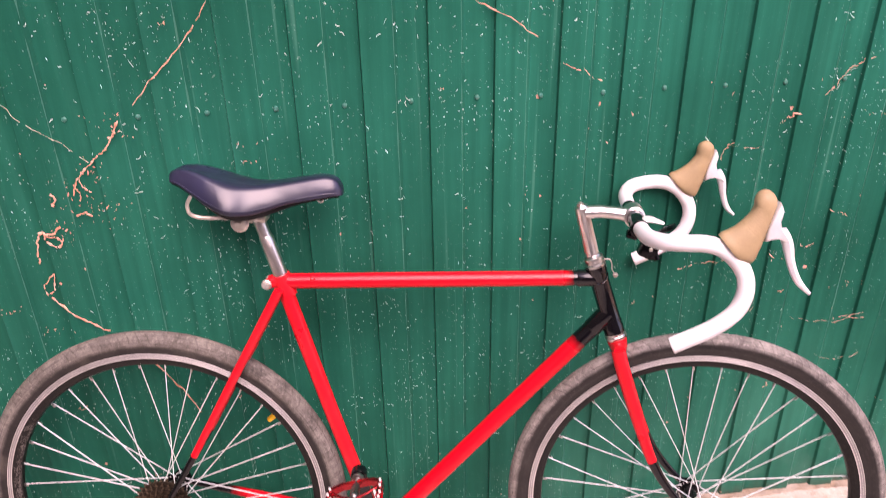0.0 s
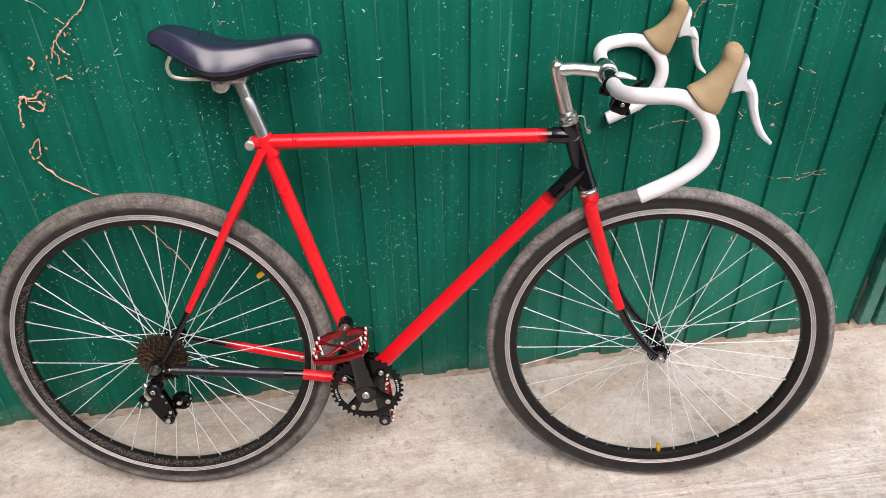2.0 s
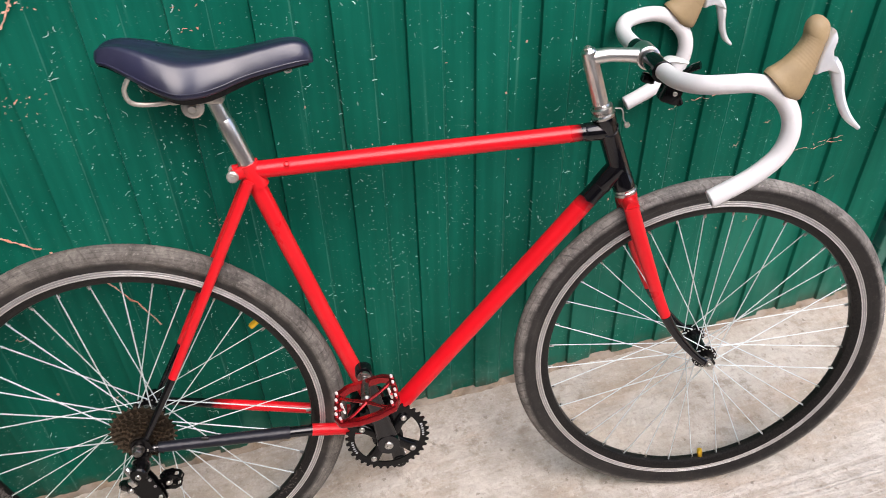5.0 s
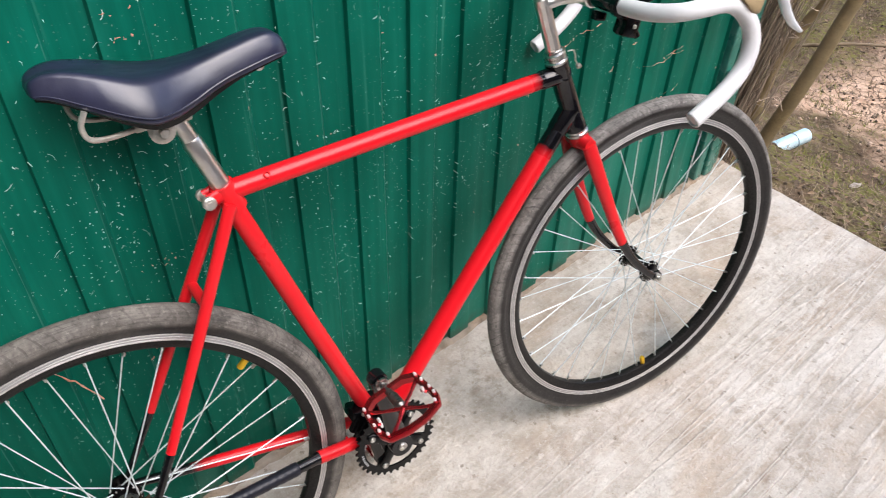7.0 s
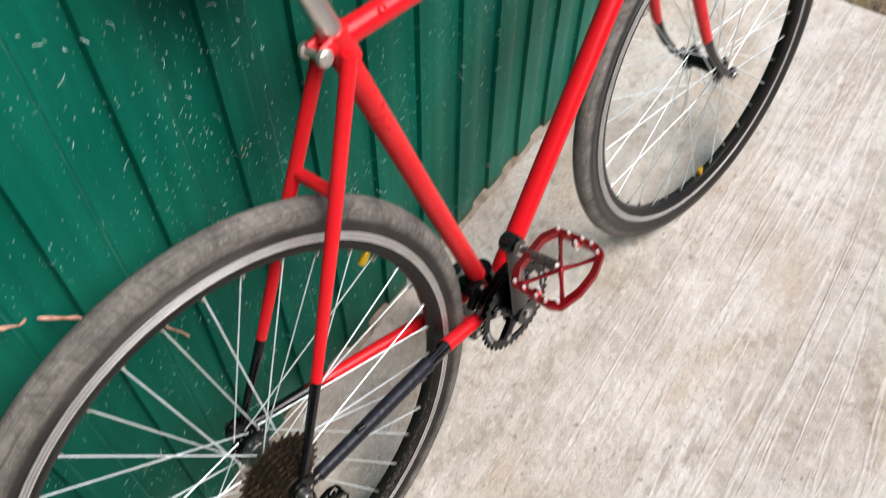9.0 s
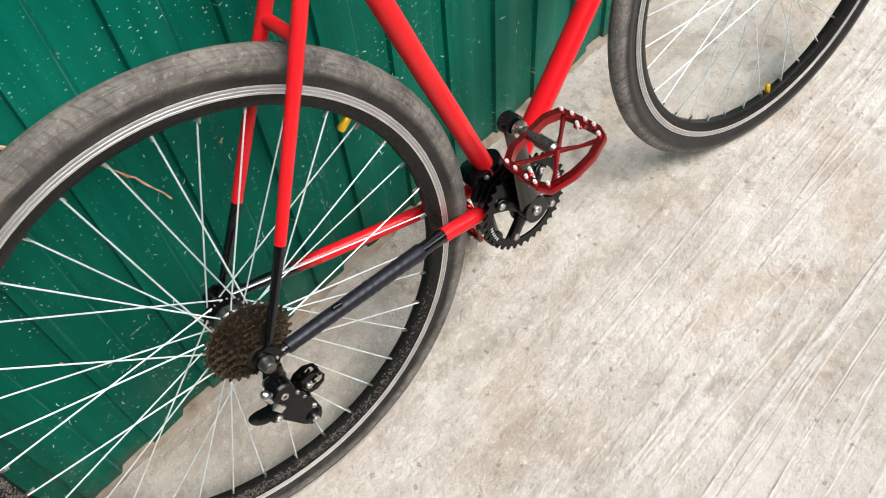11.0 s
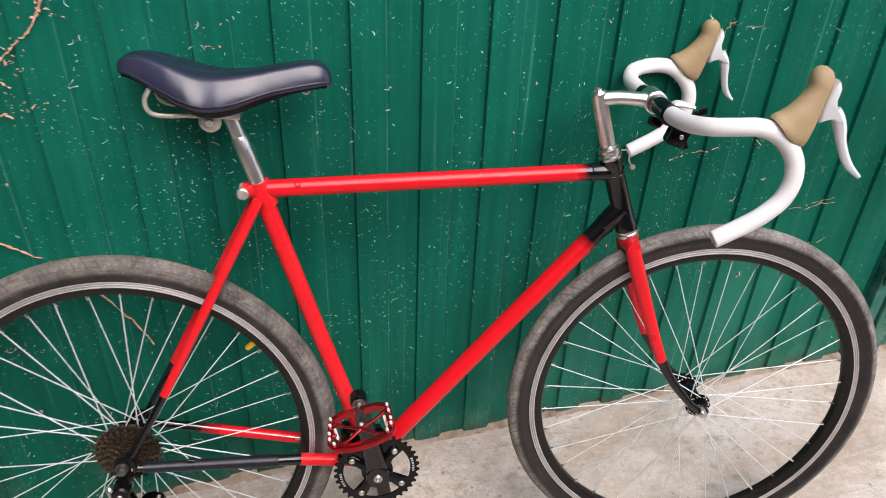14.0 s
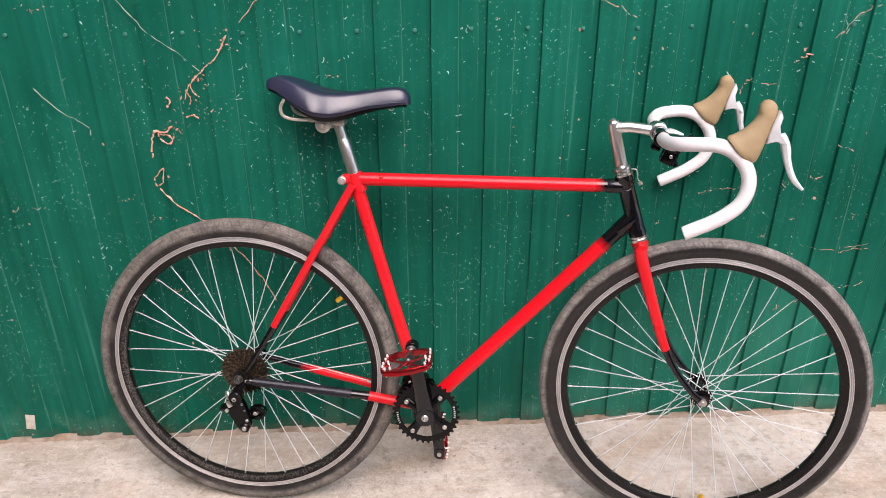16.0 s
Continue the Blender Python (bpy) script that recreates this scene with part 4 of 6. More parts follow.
HOOD_ROWS = [  # rear edge, front edge, half width, from the root on the bar to the top of the horn
    (0.589, 0.942, 0.6195, 0.9050, 0.0175), (0.593, 0.946, 0.628, 0.9015, 0.0192), (0.601, 0.9495, 0.641, 0.9025, 0.0192), (0.6135, 0.957, 0.6495, 0.9235, 0.0182), (0.624, 0.967, 0.654, 0.9375, 0.0170),
    (0.6320, 0.977, 0.658, 0.951, 0.0158), (0.6360, 0.986, 0.6625, 0.968, 0.0150), (0.6365, 0.9955, 0.6670, 0.985, 0.0150), (0.6395, 1.003, 0.6670, 0.996, 0.0136), (0.6445, 1.0075, 0.6630, 1.0035, 0.0100), (0.650, 1.0095, 0.6575, 1.008, 0.0040)]


def hood_geo(side):
    """A rubber hood: a broad root on the bar, a waist with fine ribs and a rounded horn."""
    g = Geo()
    rings = []
    fine = smooth_path(HOOD_ROWS, 10)
    for i, (ru, rv, fu, fv, b) in enumerate(fine):
        low = 0.00045 if 34 < i < 64 and i % 3 == 0 else 0.0
        w = 0.198 - 0.010 * i / len(fine)
        ring = []
        for k in range(24):
            t = 2 * math.pi * k / 24
            c = math.cos(t) * (1 - low / 0.02)
            h = math.copysign(abs(math.sin(t)) ** 0.85, math.sin(t)) * (b - low)
            ring.append(bar_at((ru + fu) / 2 + (fu - ru) / 2 * c, (rv + fv) / 2 + (fv - rv) / 2 * c, w + h, side))
        rings.append(ring)
    return g.loft(rings)


def build_bar():
    stem = Geo()
    d = axis
    top = at(0.406, 0.931)
    low = at(*HEAD_TOP) + d * 0.018
    across, out = Vector((0, 1, 0)), Vector((d.z, 0, -d.x))
    rings = []
    for share, r, flute in ((0.0, 0.0120, 0), (0.08, 0.0120, 0), (0.10, 0.0123, 0.0010), (0.84, 0.0123, 0.0010), (0.86, 0.0122, 0), (0.965, 0.0122, 0), (1.0, 0.0100, 0)):
        p = between(low, top, share)
        rings.append([p + (across * math.sin(2 * math.pi * k / 36) + out * math.cos(2 * math.pi * k / 36)) * (r - (flute if k % 3 == 0 else 0)) for k in range(36)])
    st = part("stem", stem.loft(rings), CHROME, bicycle, "worn chromed quill stem", STEERED, sharp=20)
    ext = Geo().sweep([top - d * 0.013, at(0.440, 0.921), at(0.472, 0.918), at(0.486, 0.916)], [0.0120, 0.0112, 0.0112, 0.0125], 20, up=(0, 1, 0))
    part("extension", ext, CHROME, st)
    part("bar_clamp", Geo().lathe([(0.0155, -0.019), (0.0182, -0.017), (0.0182, 0.017), (0.0155, 0.019)], at(0.497, 0.914, -0.006), n=28), CHROME, st)
    part("stem_bolt", Geo().lathe([(0.0065, 0), (0.0065, 0.004), (0.005, 0.005), (0.0035, 0.0055), (0.0032, 0.002)], top, d, n=6), STEEL, st)
    head = Geo()
    b = at(*HEAD_TOP)
    head.sweep([b, b + d * 0.004, b + d * 0.006, b + d * 0.010, b + d * 0.012, b + d * 0.017, b + d * 0.019, b + d * 0.022], [0.0185, 0.0190, 0.0162, 0.0162, 0.0178, 0.0178, 0.0145, 0.0135], 26)
    part("upper_headset", head, STEEL, bicycle, "bright steel headset cups")
    head = Geo()
    b = at(*HEAD_LOW)
    head.sweep([b - d * 0.012, b - d * 0.009, b - d * 0.006, b - d * 0.004, b], [0.0185, 0.0200, 0.0200, 0.0185, 0.0190], 26)
    part("lower_headset", head, STEEL, bicycle)
    wire = smooth_path([at(0.450, 0.838, 0.010), at(0.459, 0.838, 0.012), at(0.463, 0.830, 0.012), at(0.464, 0.820, 0.012), at(0.469, 0.812, 0.012)], 5)
    g = Geo().sweep(wire, 0.0012, 8)
    g.lathe([(0.003, -0.003), (0.0045, -0.002), (0.0045, 0.003), (0.003, 0.004)], at(0.470, 0.810, 0.012), (0.4, 0, -0.9), n=10)
    part("cable_hanger", g, DULL, bicycle, "bent wire cable hanger", STEERED)

    bar = Geo()
    half = smooth_path(bar_path(1), 6)
    other = smooth_path(bar_path(-1), 6)
    whole = [Vector(p) for p in reversed(other)] + [Vector(p) for p in half[1:]]
    bar.sweep(whole, 0.0129, 20)
    hb = part("handlebar", bar, BARTAPE, bicycle, "silver-white drop handlebar", STEERED)
    for side in (1, -1):
        out_to = 0.064 if side > 0 else 0.050
        g = Geo().sweep([at(0.497 + 0.028 * w * side, 0.914, w * side) for w in (0.013, 0.016, out_to, out_to + 0.003)], [0.0138, 0.0146, 0.0146, 0.0138], 22)
        part("bar_sleeve", g, BLACK, hb, "glossy black sleeve")
        end = smooth_path(bar_path(side), 6)[-1]
        d2 = Vector((-0.047, 0, -0.020)).normalized()
        part("end_plug", Geo().lathe([(0.0124, -0.002), (0.0131, 0.0), (0.0118, 0.002), (0.0100, 0.0022), (0.0096, -0.003)], end, d2, n=20), BARTAPE, hb)
    for side in (1, -1):
        lever = part("brake_lever", hood_geo(side), HOOD, bicycle, "tan ribbed rubber brake hood with pale lever", STEERED, sharp=60)
        plate = [(0.6668, 0.986), (0.6715, 0.9925), (0.6752, 0.983), (0.6722, 0.968), (0.6755, 0.9536), (0.6855, 0.9407), (0.6925, 0.9300), (0.6828, 0.9340), (0.672, 0.9390), (0.6624, 0.9375), (0.6545, 0.9345), (0.6563, 0.951), (0.661, 0.968)]
        cx, cz = 0.669, 0.955
        rings = [[bar_at(cx + (x - cx) * k, cz + (z - cz) * k, 0.193 + h, side) for x, z in plate] for h, k in ((-0.0125, 0.82), (-0.0112, 0.95), (-0.006, 1.0), (0.006, 1.0), (0.0112, 0.95), (0.0125, 0.82))]
        part("bracket", Geo().loft(rings), LEVER, lever, "pale painted lever bracket", sharp=50)
        g = Geo()
        blade = smooth_path([(0.679, 0.951, 0.0066, 0.0), (0.6850, 0.939, 0.0080, 0.001), (0.6895, 0.925, 0.0080, 0.003), (0.693, 0.908, 0.0064, 0.006), (0.699, 0.889, 0.0058, 0.011), (0.7075, 0.8735, 0.0050, 0.016), (0.7215, 0.860, 0.0026, 0.021)], 4)
        g.sweep([bar_at(u, v, 0.193 + dw, side) for u, v, b, dw in blade], [b for u, v, b, dw in blade], 12, 0, 1.35, up=(1, 0, 0))
        part("lever_blade", g, LEVER, lever, "pale alloy lever blade")
    part("cable_block", Geo().box((0.020, 0.016, 0.014), at(0.492, 0.890, 0.030), pose(0, 0, 0, 0, 15, 0), bevel=0.003), DARK, bicycle, "small black cable block", STEERED)
    # thumb shifter clamped beside the stem
    g = Geo()
    g.lathe([(0.0140, -0.006), (0.0162, -0.005), (0.0162, 0.005), (0.0140, 0.006)], at(0.498, 0.913, 0.072), n=24)
    mount = part("thumb_shifter", g, DARK, bicycle, "black thumb shifter with a silver lever", STEERED)
    g = Geo()
    g.box((0.034, 0.018, 0.020), at(0.520, 0.899, 0.072), pose(0, 0, 0, 0, 12, 0), bevel=0.004)
    g.box((0.030, 0.028, 0.032), at(0.514, 0.880, 0.070), pose(0, 0, 0, 0, 22, 0), bevel=0.006)
    g.sweep([at(0.520, 0.878, 0.074), at(0.528, 0.862, 0.078)], [0.007, 0.005], 12)
    part("body", g, DARK, mount)
    g = Geo()
    g.sweep(smooth_path([at(0.526, 0.906, 0.074), at(0.538, 0.915, 0.078), at(0.550, 0.922, 0.084)], 5), [0.006 + 0.004 * min(1, i / 6) for i in range(11)], 10, 0, 0.4, up=(0, 1, 0))
    part("trigger", g, DARK, mount)
    g = Geo()
    g.sweep(smooth_path([at(0.503, 0.925, 0.062), at(0.516, 0.927, 0.066), at(0.536, 0.923, 0.074)], 5), [0.008, 0.010, 0.011, 0.011, 0.0105, 0.010, 0.009, 0.008, 0.007, 0.006, 0.004], 10, 0, 0.5, up=(0, 1, 0))
    part("lever", g, PIN, mount, "silver shift lever")
    part("screw", Geo().lathe([(0.003, 0), (0.0036, 0.002), (0.002, 0.003)], at(0.516, 0.882, 0.0845), (0, -1, 0), n=10), STEEL, mount)


def build_fork():
    g = Geo()
    d = axis
    b = at(*HEAD_LOW) - d * 0.012
    g.sweep([b, b - d * 0.008, b - d * 0.022], [0.0178, 0.0178, 0.0150], 20)
    c = b - d * 0.013
    g.sweep([c + at(0, 0, 0.034), c + at(0, 0, 0.02), c, c + at(0, 0, -0.02), c + at(0, 0, -0.034)], [0.0110, 0.0135, 0.0150, 0.0135, 0.0110], 16, up=(0, 0, 1))
    fork = part("fork", g, RED, bicycle, "red fork with black lower blades", STEERED)
    for side in (1, -1):
        path = [(0.4815, 0.672, 0.031, 0.0128), (0.490, 0.640, 0.037, 0.0130), (0.513, 0.568, 0.043, 0.0120), (0.537, 0.498, 0.047, 0.0104), (0.552, 0.460, 0.049, 0.0094)]
        lower = [(0.552, 0.460, 0.049, 0.0095), (0.569, 0.428, 0.050, 0.0084), (0.592, 0.395, 0.051, 0.0076), (0.617, 0.366, 0.052, 0.0068), (0.634, 0.352, 0.052, 0.0066)]
        g = Geo()
        for slot, rows in ((0, path), (1, lower)):
            fine = smooth_path(rows, 5)
            g.sweep([at(u, v, w * side) for u, v, w, r in fine], [r for u, v, w, r in fine], 16, slot, 0.78, up=(1, 0, 0))
        part("fork_blade", g, [RED, BLACK], fork, "red fork blade, black below")
        tip = [(0.632, 0.360), (0.646, 0.360), (0.653, 0.350), (0.650, 0.338), (0.642, 0.336), (0.628, 0.348)]
        part("dropout", Geo().plate(tip, -0.052 * side - 0.0022, -0.052 * side + 0.0022), BLACK, fork)


TYRE_R, TUBE_R = 0.351, 0.0186


def build_wheel(name, centre, phase, valve_angle, flange, near_w, far_w, matrix, label, first=0):
    """A rim that parents tyre, hub, spokes, nipples and valve; all round the wheel's own middle."""
    rim = Geo()
    side = [(0.3118, 0.0118, 0), (0.3122, 0.0126, 1), (0.3118, 0.0137, 1), (0.3105, 0.0137, 2), (0.3101, 0.0133, 2), (0.3082, 0.0133, 2), (0.3078, 0.0137, 1), (0.3070, 0.0137, 2), (0.3066, 0.0133, 2), (0.3046, 0.0133, 2), (0.3042, 0.0137, 1), (0.3022, 0.0136, 0), (0.3012, 0.0131, 0), (0.2986, 0.0127, 0), (0.2945, 0.0116, 0), (0.2880, 0.0076, 0), (0.2866, 0.0040, 0)]
    back = [(r, -h, side[i - 1][2]) for i, (r, h, s) in reversed(list(enumerate(side)))]
    loop = [(0.3050, -0.0105, 0), (0.3050, 0.0105, 0)] + side + back
    rim.lathe([(r, h) for r, h, s in loop], n=120, closed=True, slots=[s for r, h, s in loop])
    place = matrix @ Matrix.Translation(centre)
    wheel = part(name, rim, [RIM_BLACK, TRACK, TRACK_GREY], bicycle, label, place, sharp=30)
    rc = TYRE_R - TUBE_R
    prof = []
    for k in range(25):
        a = radians(-128 + 256 * k / 24)
        r = TUBE_R + (0.0006 if abs(a) < 0.35 else 0.0)
        prof.append((rc + r * math.cos(a), 0.93 * r * math.sin(a)))
    prof += [(0.3085, 0.0115), (0.3085, -0.0115)]
    part("tyre", Geo().lathe(prof, n=144, closed=True), TYRE_FRONT if name == "front_wheel" else TYRE, wheel, "worn dusty rubber tyre", sharp=60)
    hub = Geo()
    rf = flange
    hub.lathe([(0.008, -near_w - 0.006), (0.012, -near_w - 0.005), (rf * 0.8, -near_w - 0.0035), (rf + 0.004, -near_w - 0.002), (rf + 0.004, -near_w + 0.001), (rf * 0.7, -near_w + 0.004), (0.0135, -near_w + 0.012), (0.0125, 0.0), (0.0135, far_w - 0.012), (rf * 0.7, far_w - 0.004), (rf + 0.004, far_w - 0.001), (rf + 0.004, far_w + 0.002), (rf * 0.8, far_w + 0.0035), (0.012, far_w + 0.005), (0.008, far_w + 0.006)], n=32)
    shell = part("hub", hub, DARK, wheel, "black hub")
    if name == "rear_wheel":
        drum = Geo().lathe([(0.0150, -0.016), (0.0185, -0.014), (0.0185, 0.010), (0.0205, 0.012), (0.0205, 0.022), (0.0175, 0.026)], n=36)
        part("hub_barrel", drum, NUT_GREY, shell, "greasy dark metal hub barrel")
    for w in (-near_w, far_w):
        for k in range(18):
            a = radians(phase + 20 * k)
            head = Geo().lathe([(0.0006, -0.0040), (0.0014, -0.0034), (0.0014, 0.0034), (0.0006, 0.0040)], (rf * math.cos(a), w, rf * math.sin(a)), (0, 1, 0), n=8)
            part("spoke_head", head, STEEL, shell)
    end = 0.064 if name == "front_wheel" else 0.083
    ax = Geo().lathe([(0.0045, -end), (0.0047, -end + 0.001), (0.0047, end - 0.001), (0.0045, end)], n=14)
    if name == "front_wheel":
        ax.lathe([(0.0085, -end + 0.004), (0.0085, -end + 0.0105)], n=6)
    else:
        ax.lathe([(0.0030, -end - 0.001), (0.0066, -end), (0.0084, -end + 0.003), (0.0086, -end + 0.0115), (0.0100, -end + 0.013)], n=20)
    ax.lathe([(0.0085, end - 0.0105), (0.0085, end - 0.004)], n=6)
    ax.lathe([(0.0105, -end + 0.0105), (0.0105, -end + 0.013)], n=20)
    part("axle", ax, STEEL if name == "front_wheel" else NUT_GREY, wheel, "steel axle with nuts")
    lace = radians(58)
    nip = Geo().lathe([(0.0018, 0.0), (0.0021, 0.001), (0.0021, 0.009), (0.0017, 0.011)], n=8).mesh("nipple", STEEL)
    meshes = {}
    for near in (True, False):
        for lead in (1, -1):
            w = -near_w if near else far_w
            w += 0.0022 * (1 if lead > 0 else -1)
            a = Vector((rf * math.cos(lead * lace), w, rf * math.sin(lead * lace)))
            b = Vector((0.2905, -0.002 if near else 0.002, 0))
            meshes[near, lead] = Geo().sweep([a, b], 0.00105, 6).mesh("spoke", SPOKE)
    for k in range(36):
        near = k % 2 == 0
        lead = 1 if (k // 2) % 2 == first else -1
        turn = Matrix.Rotation(-radians(phase + 10 * k), 4, "Y")
        part("spoke", meshes[near, lead], None, wheel, m=turn)
        part("nipple", nip, None, wheel, m=turn @ Matrix.Translation((0.2885, 0, 0)) @ pose(0, 0, 0, 0, 0, 90))
    a = radians(valve_angle)
    rad = Vector((math.cos(a), 0, math.sin(a)))
    g = Geo().lathe([(0.0032, 0.0), (0.0032, 0.008), (0.0050, 0.009), (0.0054, 0.010), (0.0054, 0.026), (0.0046, 0.029), (0.002, 0.030)], rad * 0.2985, -rad, n=14)
    part("valve_cap", g, BRASS, wheel, "yellow brass valve cap")
    return wheel


def cog(teeth, radius, y, thick, g, hole=0.0, slot=0):
    """A toothed disc, teeth as blunt points."""
    out = []
    for k in range(teeth):
        for f, r in ((0.0, radius - 0.0058), (0.24, radius - 0.0050), (0.42, radius), (0.58, radius), (0.76, radius - 0.0050)):
            a = 2 * math.pi * (k + f) / teeth
            out.append((r * math.cos(a), r * math.sin(a)))
    g.plate(out, y - thick / 2, y + thick / 2, [ring_points(28, hole)] if hole else [], slot)
    return g


def build_drive():
    # cassette on the rear wheel's middle
    rear = build_wheel("rear_wheel", REAR, 5.0, 38.8, 0.024, 0.020, 0.034, Matrix(), "rear wheel with black alloy rim and worn tyre", 1)
    sizes = [(30, 0.0595), (26, 0.0520), (23, 0.0462), (20, 0.0406), (18, 0.0366), (16, 0.0327), (14, 0.0288), (12, 0.0250)]
    for i, (teeth, r) in enumerate(sizes):
        g = Geo()
        r = r * 0.97
        y = -0.0272 - 0.0044 * i
        cog(teeth, r, 0, 0.0018, g, hole=r - 0.0068)
        # inner disc: grease, with the shaded gaps between sprockets put into its dark colour
        g.plate(ring_points(40, r - 0.0066), -0.0007, 0.0007, [ring_points(24, max(0.012, r - 0.016))] if i < 6 else [], 1)
        if i < 6:
            for k in range(5):
                a = 2 * math.pi * k / 5 + i * 0.2
                g.box((max(0.012, r - 0.016), 0.0016, 0.007), ((r - 0.012) / 2 * math.cos(a), 0, (r - 0.012) / 2 * math.sin(a)), Matrix.Rotation(-a, 4, "Y"), slot=1)
        turned = Matrix.Translation((0, y, 0)) @ Matrix.Rotation(0.31 * i, 4, "Y")
        part("sprocket", g, [RUST, OILY], rear, "rust-brown oily sprocket" if i == 0 else "", m=turned)
    g = Geo().lathe([(0.0165, -0.026), (0.0165, -0.058), (0.0150, -0.0605), (0.0095, -0.061), (0.0090, -0.057)], n=30)
    part("freehub", g, OILY, rear, "dark freewheel body and lock ring")

    mud = Geo()
    rng = random.Random(8)
    for k in range(2600):
        a = radians(rng.triangular(140, 335, 205))
        r = rng.triangular(0.2868, 0.3015, 0.2900)
        y = -np.interp(r, (0.2866, 0.2880, 0.2945, 0.2986, 0.3015), (0.0040, 0.0076, 0.0116, 0.0127, 0.0131))
        s = rng.uniform(0.0007, 0.0024)
        c = Vector((r * math.cos(a), y, r * math.sin(a)))
        ring = [c + Vector((math.cos(q + a), 0.3, math.sin(q + a) * rng.uniform(0.4, 1.0))) * s for q in (0, 1.26, 2.51, 3.77, 5.03)]
        mud.add(ring + [c + Vector((-0.5 * math.cos(a), -1.0, -0.5 * math.sin(a))) * s * rng.uniform(0.4, 1.0)], [(i, (i + 1) % 5, 5) for i in range(5)])
    tagged(part("caked_mud", mud, RIM_MUD, rear, "grey-brown mud caked on the rim"), kind="stuff")

    # chainring and cranks
    ring = Geo()
    windows = []
    for a0, a1 in ((152, 232), (-120, -40), (-30, 48)):
        w = []
        n = 9
        for k in range(n):
            a = radians(a0 + 8 + (a1 - a0 - 16) * k / (n - 1))
            w.append((0.0595 * math.cos(a), 0.0595 * math.sin(a)))
        for k in reversed(range(n)):
            a = radians(a0 + 14 + (a1 - a0 - 28) * k / (n - 1))
            w.append((0.028 * math.cos(a), 0.028 * math.sin(a)))
        windows.append(w)
    teeth, rr = 36, 0.0760
    out = []
    for k in range(teeth):
        for f, r in ((0.0, rr - 0.0058), (0.22, rr - 0.0050), (0.40, rr), (0.60, rr), (0.78, rr - 0.0050)):
            a = 2 * math.pi * (k + f) / teeth
            out.append((r * math.cos(a), r * math.sin(a)))
    ring.plate(out, -0.0015, 0.0015, windows)
    centre = at(*BB)
    crank = part("crankset", ring, DARK, bicycle, "black chainring and crank arms", Matrix.Translation(centre + at(0, 0, 0.046)))
    spider = Geo()
    for a in (147, 53, -35, -124):
        r = radians(a)
        p, q = Vector((0.012 * math.cos(r), -0.006, 0.012 * math.sin(r))), Vector((0.053 * math.cos(r), -0.003, 0.053 * math.sin(r)))
        spider.sweep([p, between(p, q, 0.6), q, q + (q - p).normalized() * 0.006], [0.013, 0.0085, 0.0095, 0.004], 14, 0, 0.35, up=(-math.sin(r), 0, math.cos(r)))
    part("spider", spider, DARK, crank)
    for a in (147, 53, -35, -124):
        r = radians(a)
        g = Geo().lathe([(0.0052, 0.0), (0.0052, 0.0060), (0.0042, 0.0068), (0.0030, 0.0066), (0.0026, 0.0045)], (0.052 * math.cos(r), -0.002, 0.052 * math.sin(r)), (0, -1, 0), n=16)
        part("ring_bolt", g, STEEL, crank, "bright ring bolt" if a == 147 else "")
    for a in (196, 8):
        g = Geo()
        for k in range(6):
            r = radians(a - 14 + 4.6 * k)
            g.box((0.0040, 0.0006, 0.0018 + 0.001 * (k % 2)), (0.0645 * math.cos(r), -0.0019, 0.0645 * math.sin(r)), Matrix.Rotation(-r, 4, "Y"))
        part("print", g, PALE_PRINT, crank, "pale bars of worn print")
    tip = at(0.012, 0.450) - centre
    g = Geo()
    y0 = -0.012
    pts = [Vector((0, y0, 0)), tip * 0.12 + Vector((0, y0 - 0.002, 0)), tip * 0.5 + Vector((0, y0 - 0.010, 0)), tip * 0.9 + Vector((0, y0 - 0.021, 0)), tip + Vector((0, y0 - 0.022, 0))]
    perp = Vector((tip.z, 0, -tip.x)).normalized()
    g.sweep(pts, [0.0190, 0.0180, 0.0145, 0.0135, 0.0135], 18, 0, 0.55, up=perp)
    g.lathe([(0.0135, -0.0085), (0.0142, -0.006), (0.0142, 0.010), (0.0120, 0.013)], tip + Vector((0, y0 - 0.022, 0)), n=26)
    g.lathe([(0.020, -0.012), (0.0205, -0.009), (0.0205, 0.010)], (0, y0, 0), n=28)
    part("crank_arm", g, BLACK, crank, "glossy black crank arm")
    part("crank_bolt", Geo().lathe([(0.0078, 0.0), (0.0078, 0.0025), (0.0062, 0.0038), (0.0040, 0.0036), (0.0036, 0.001)], (0, y0 - 0.0115, 0), (0, -1, 0), n=20), STEEL, crank, "bright crank bolt")
    away = at(0.061, 0.097) - centre
    g = Geo()
    y1 = 0.046 + 0.078
    pts = [Vector((0, y1, 0)), away * 0.12 + Vector((0, y1 + 0.002, 0)), away * 0.5 + Vector((0, y1 + 0.004, 0)), away * 0.9 + Vector((0, y1 + 0.006, 0)), away + Vector((0, y1 + 0.006, 0))]
    g.sweep(pts, [0.0175, 0.0165, 0.0145, 0.0135, 0.0135], 18, 0, 0.55, up=perp)
    g.lathe([(0.0135, -0.0095), (0.0142, -0.007), (0.0142, 0.008), (0.0120, 0.010)], away + Vector((0, y1 + 0.006, 0)), n=26)
    part("crank_arm", g, BLACK, crank, "glossy black crank arm")
    part("pedal_thread", Geo().lathe([(0.0055, 0.0), (0.0055, 0.002), (0.003, 0.0022)], away + Vector((0, y1 - 0.0045, 0)), (0, -1, 0), n=14), STEEL, crank)
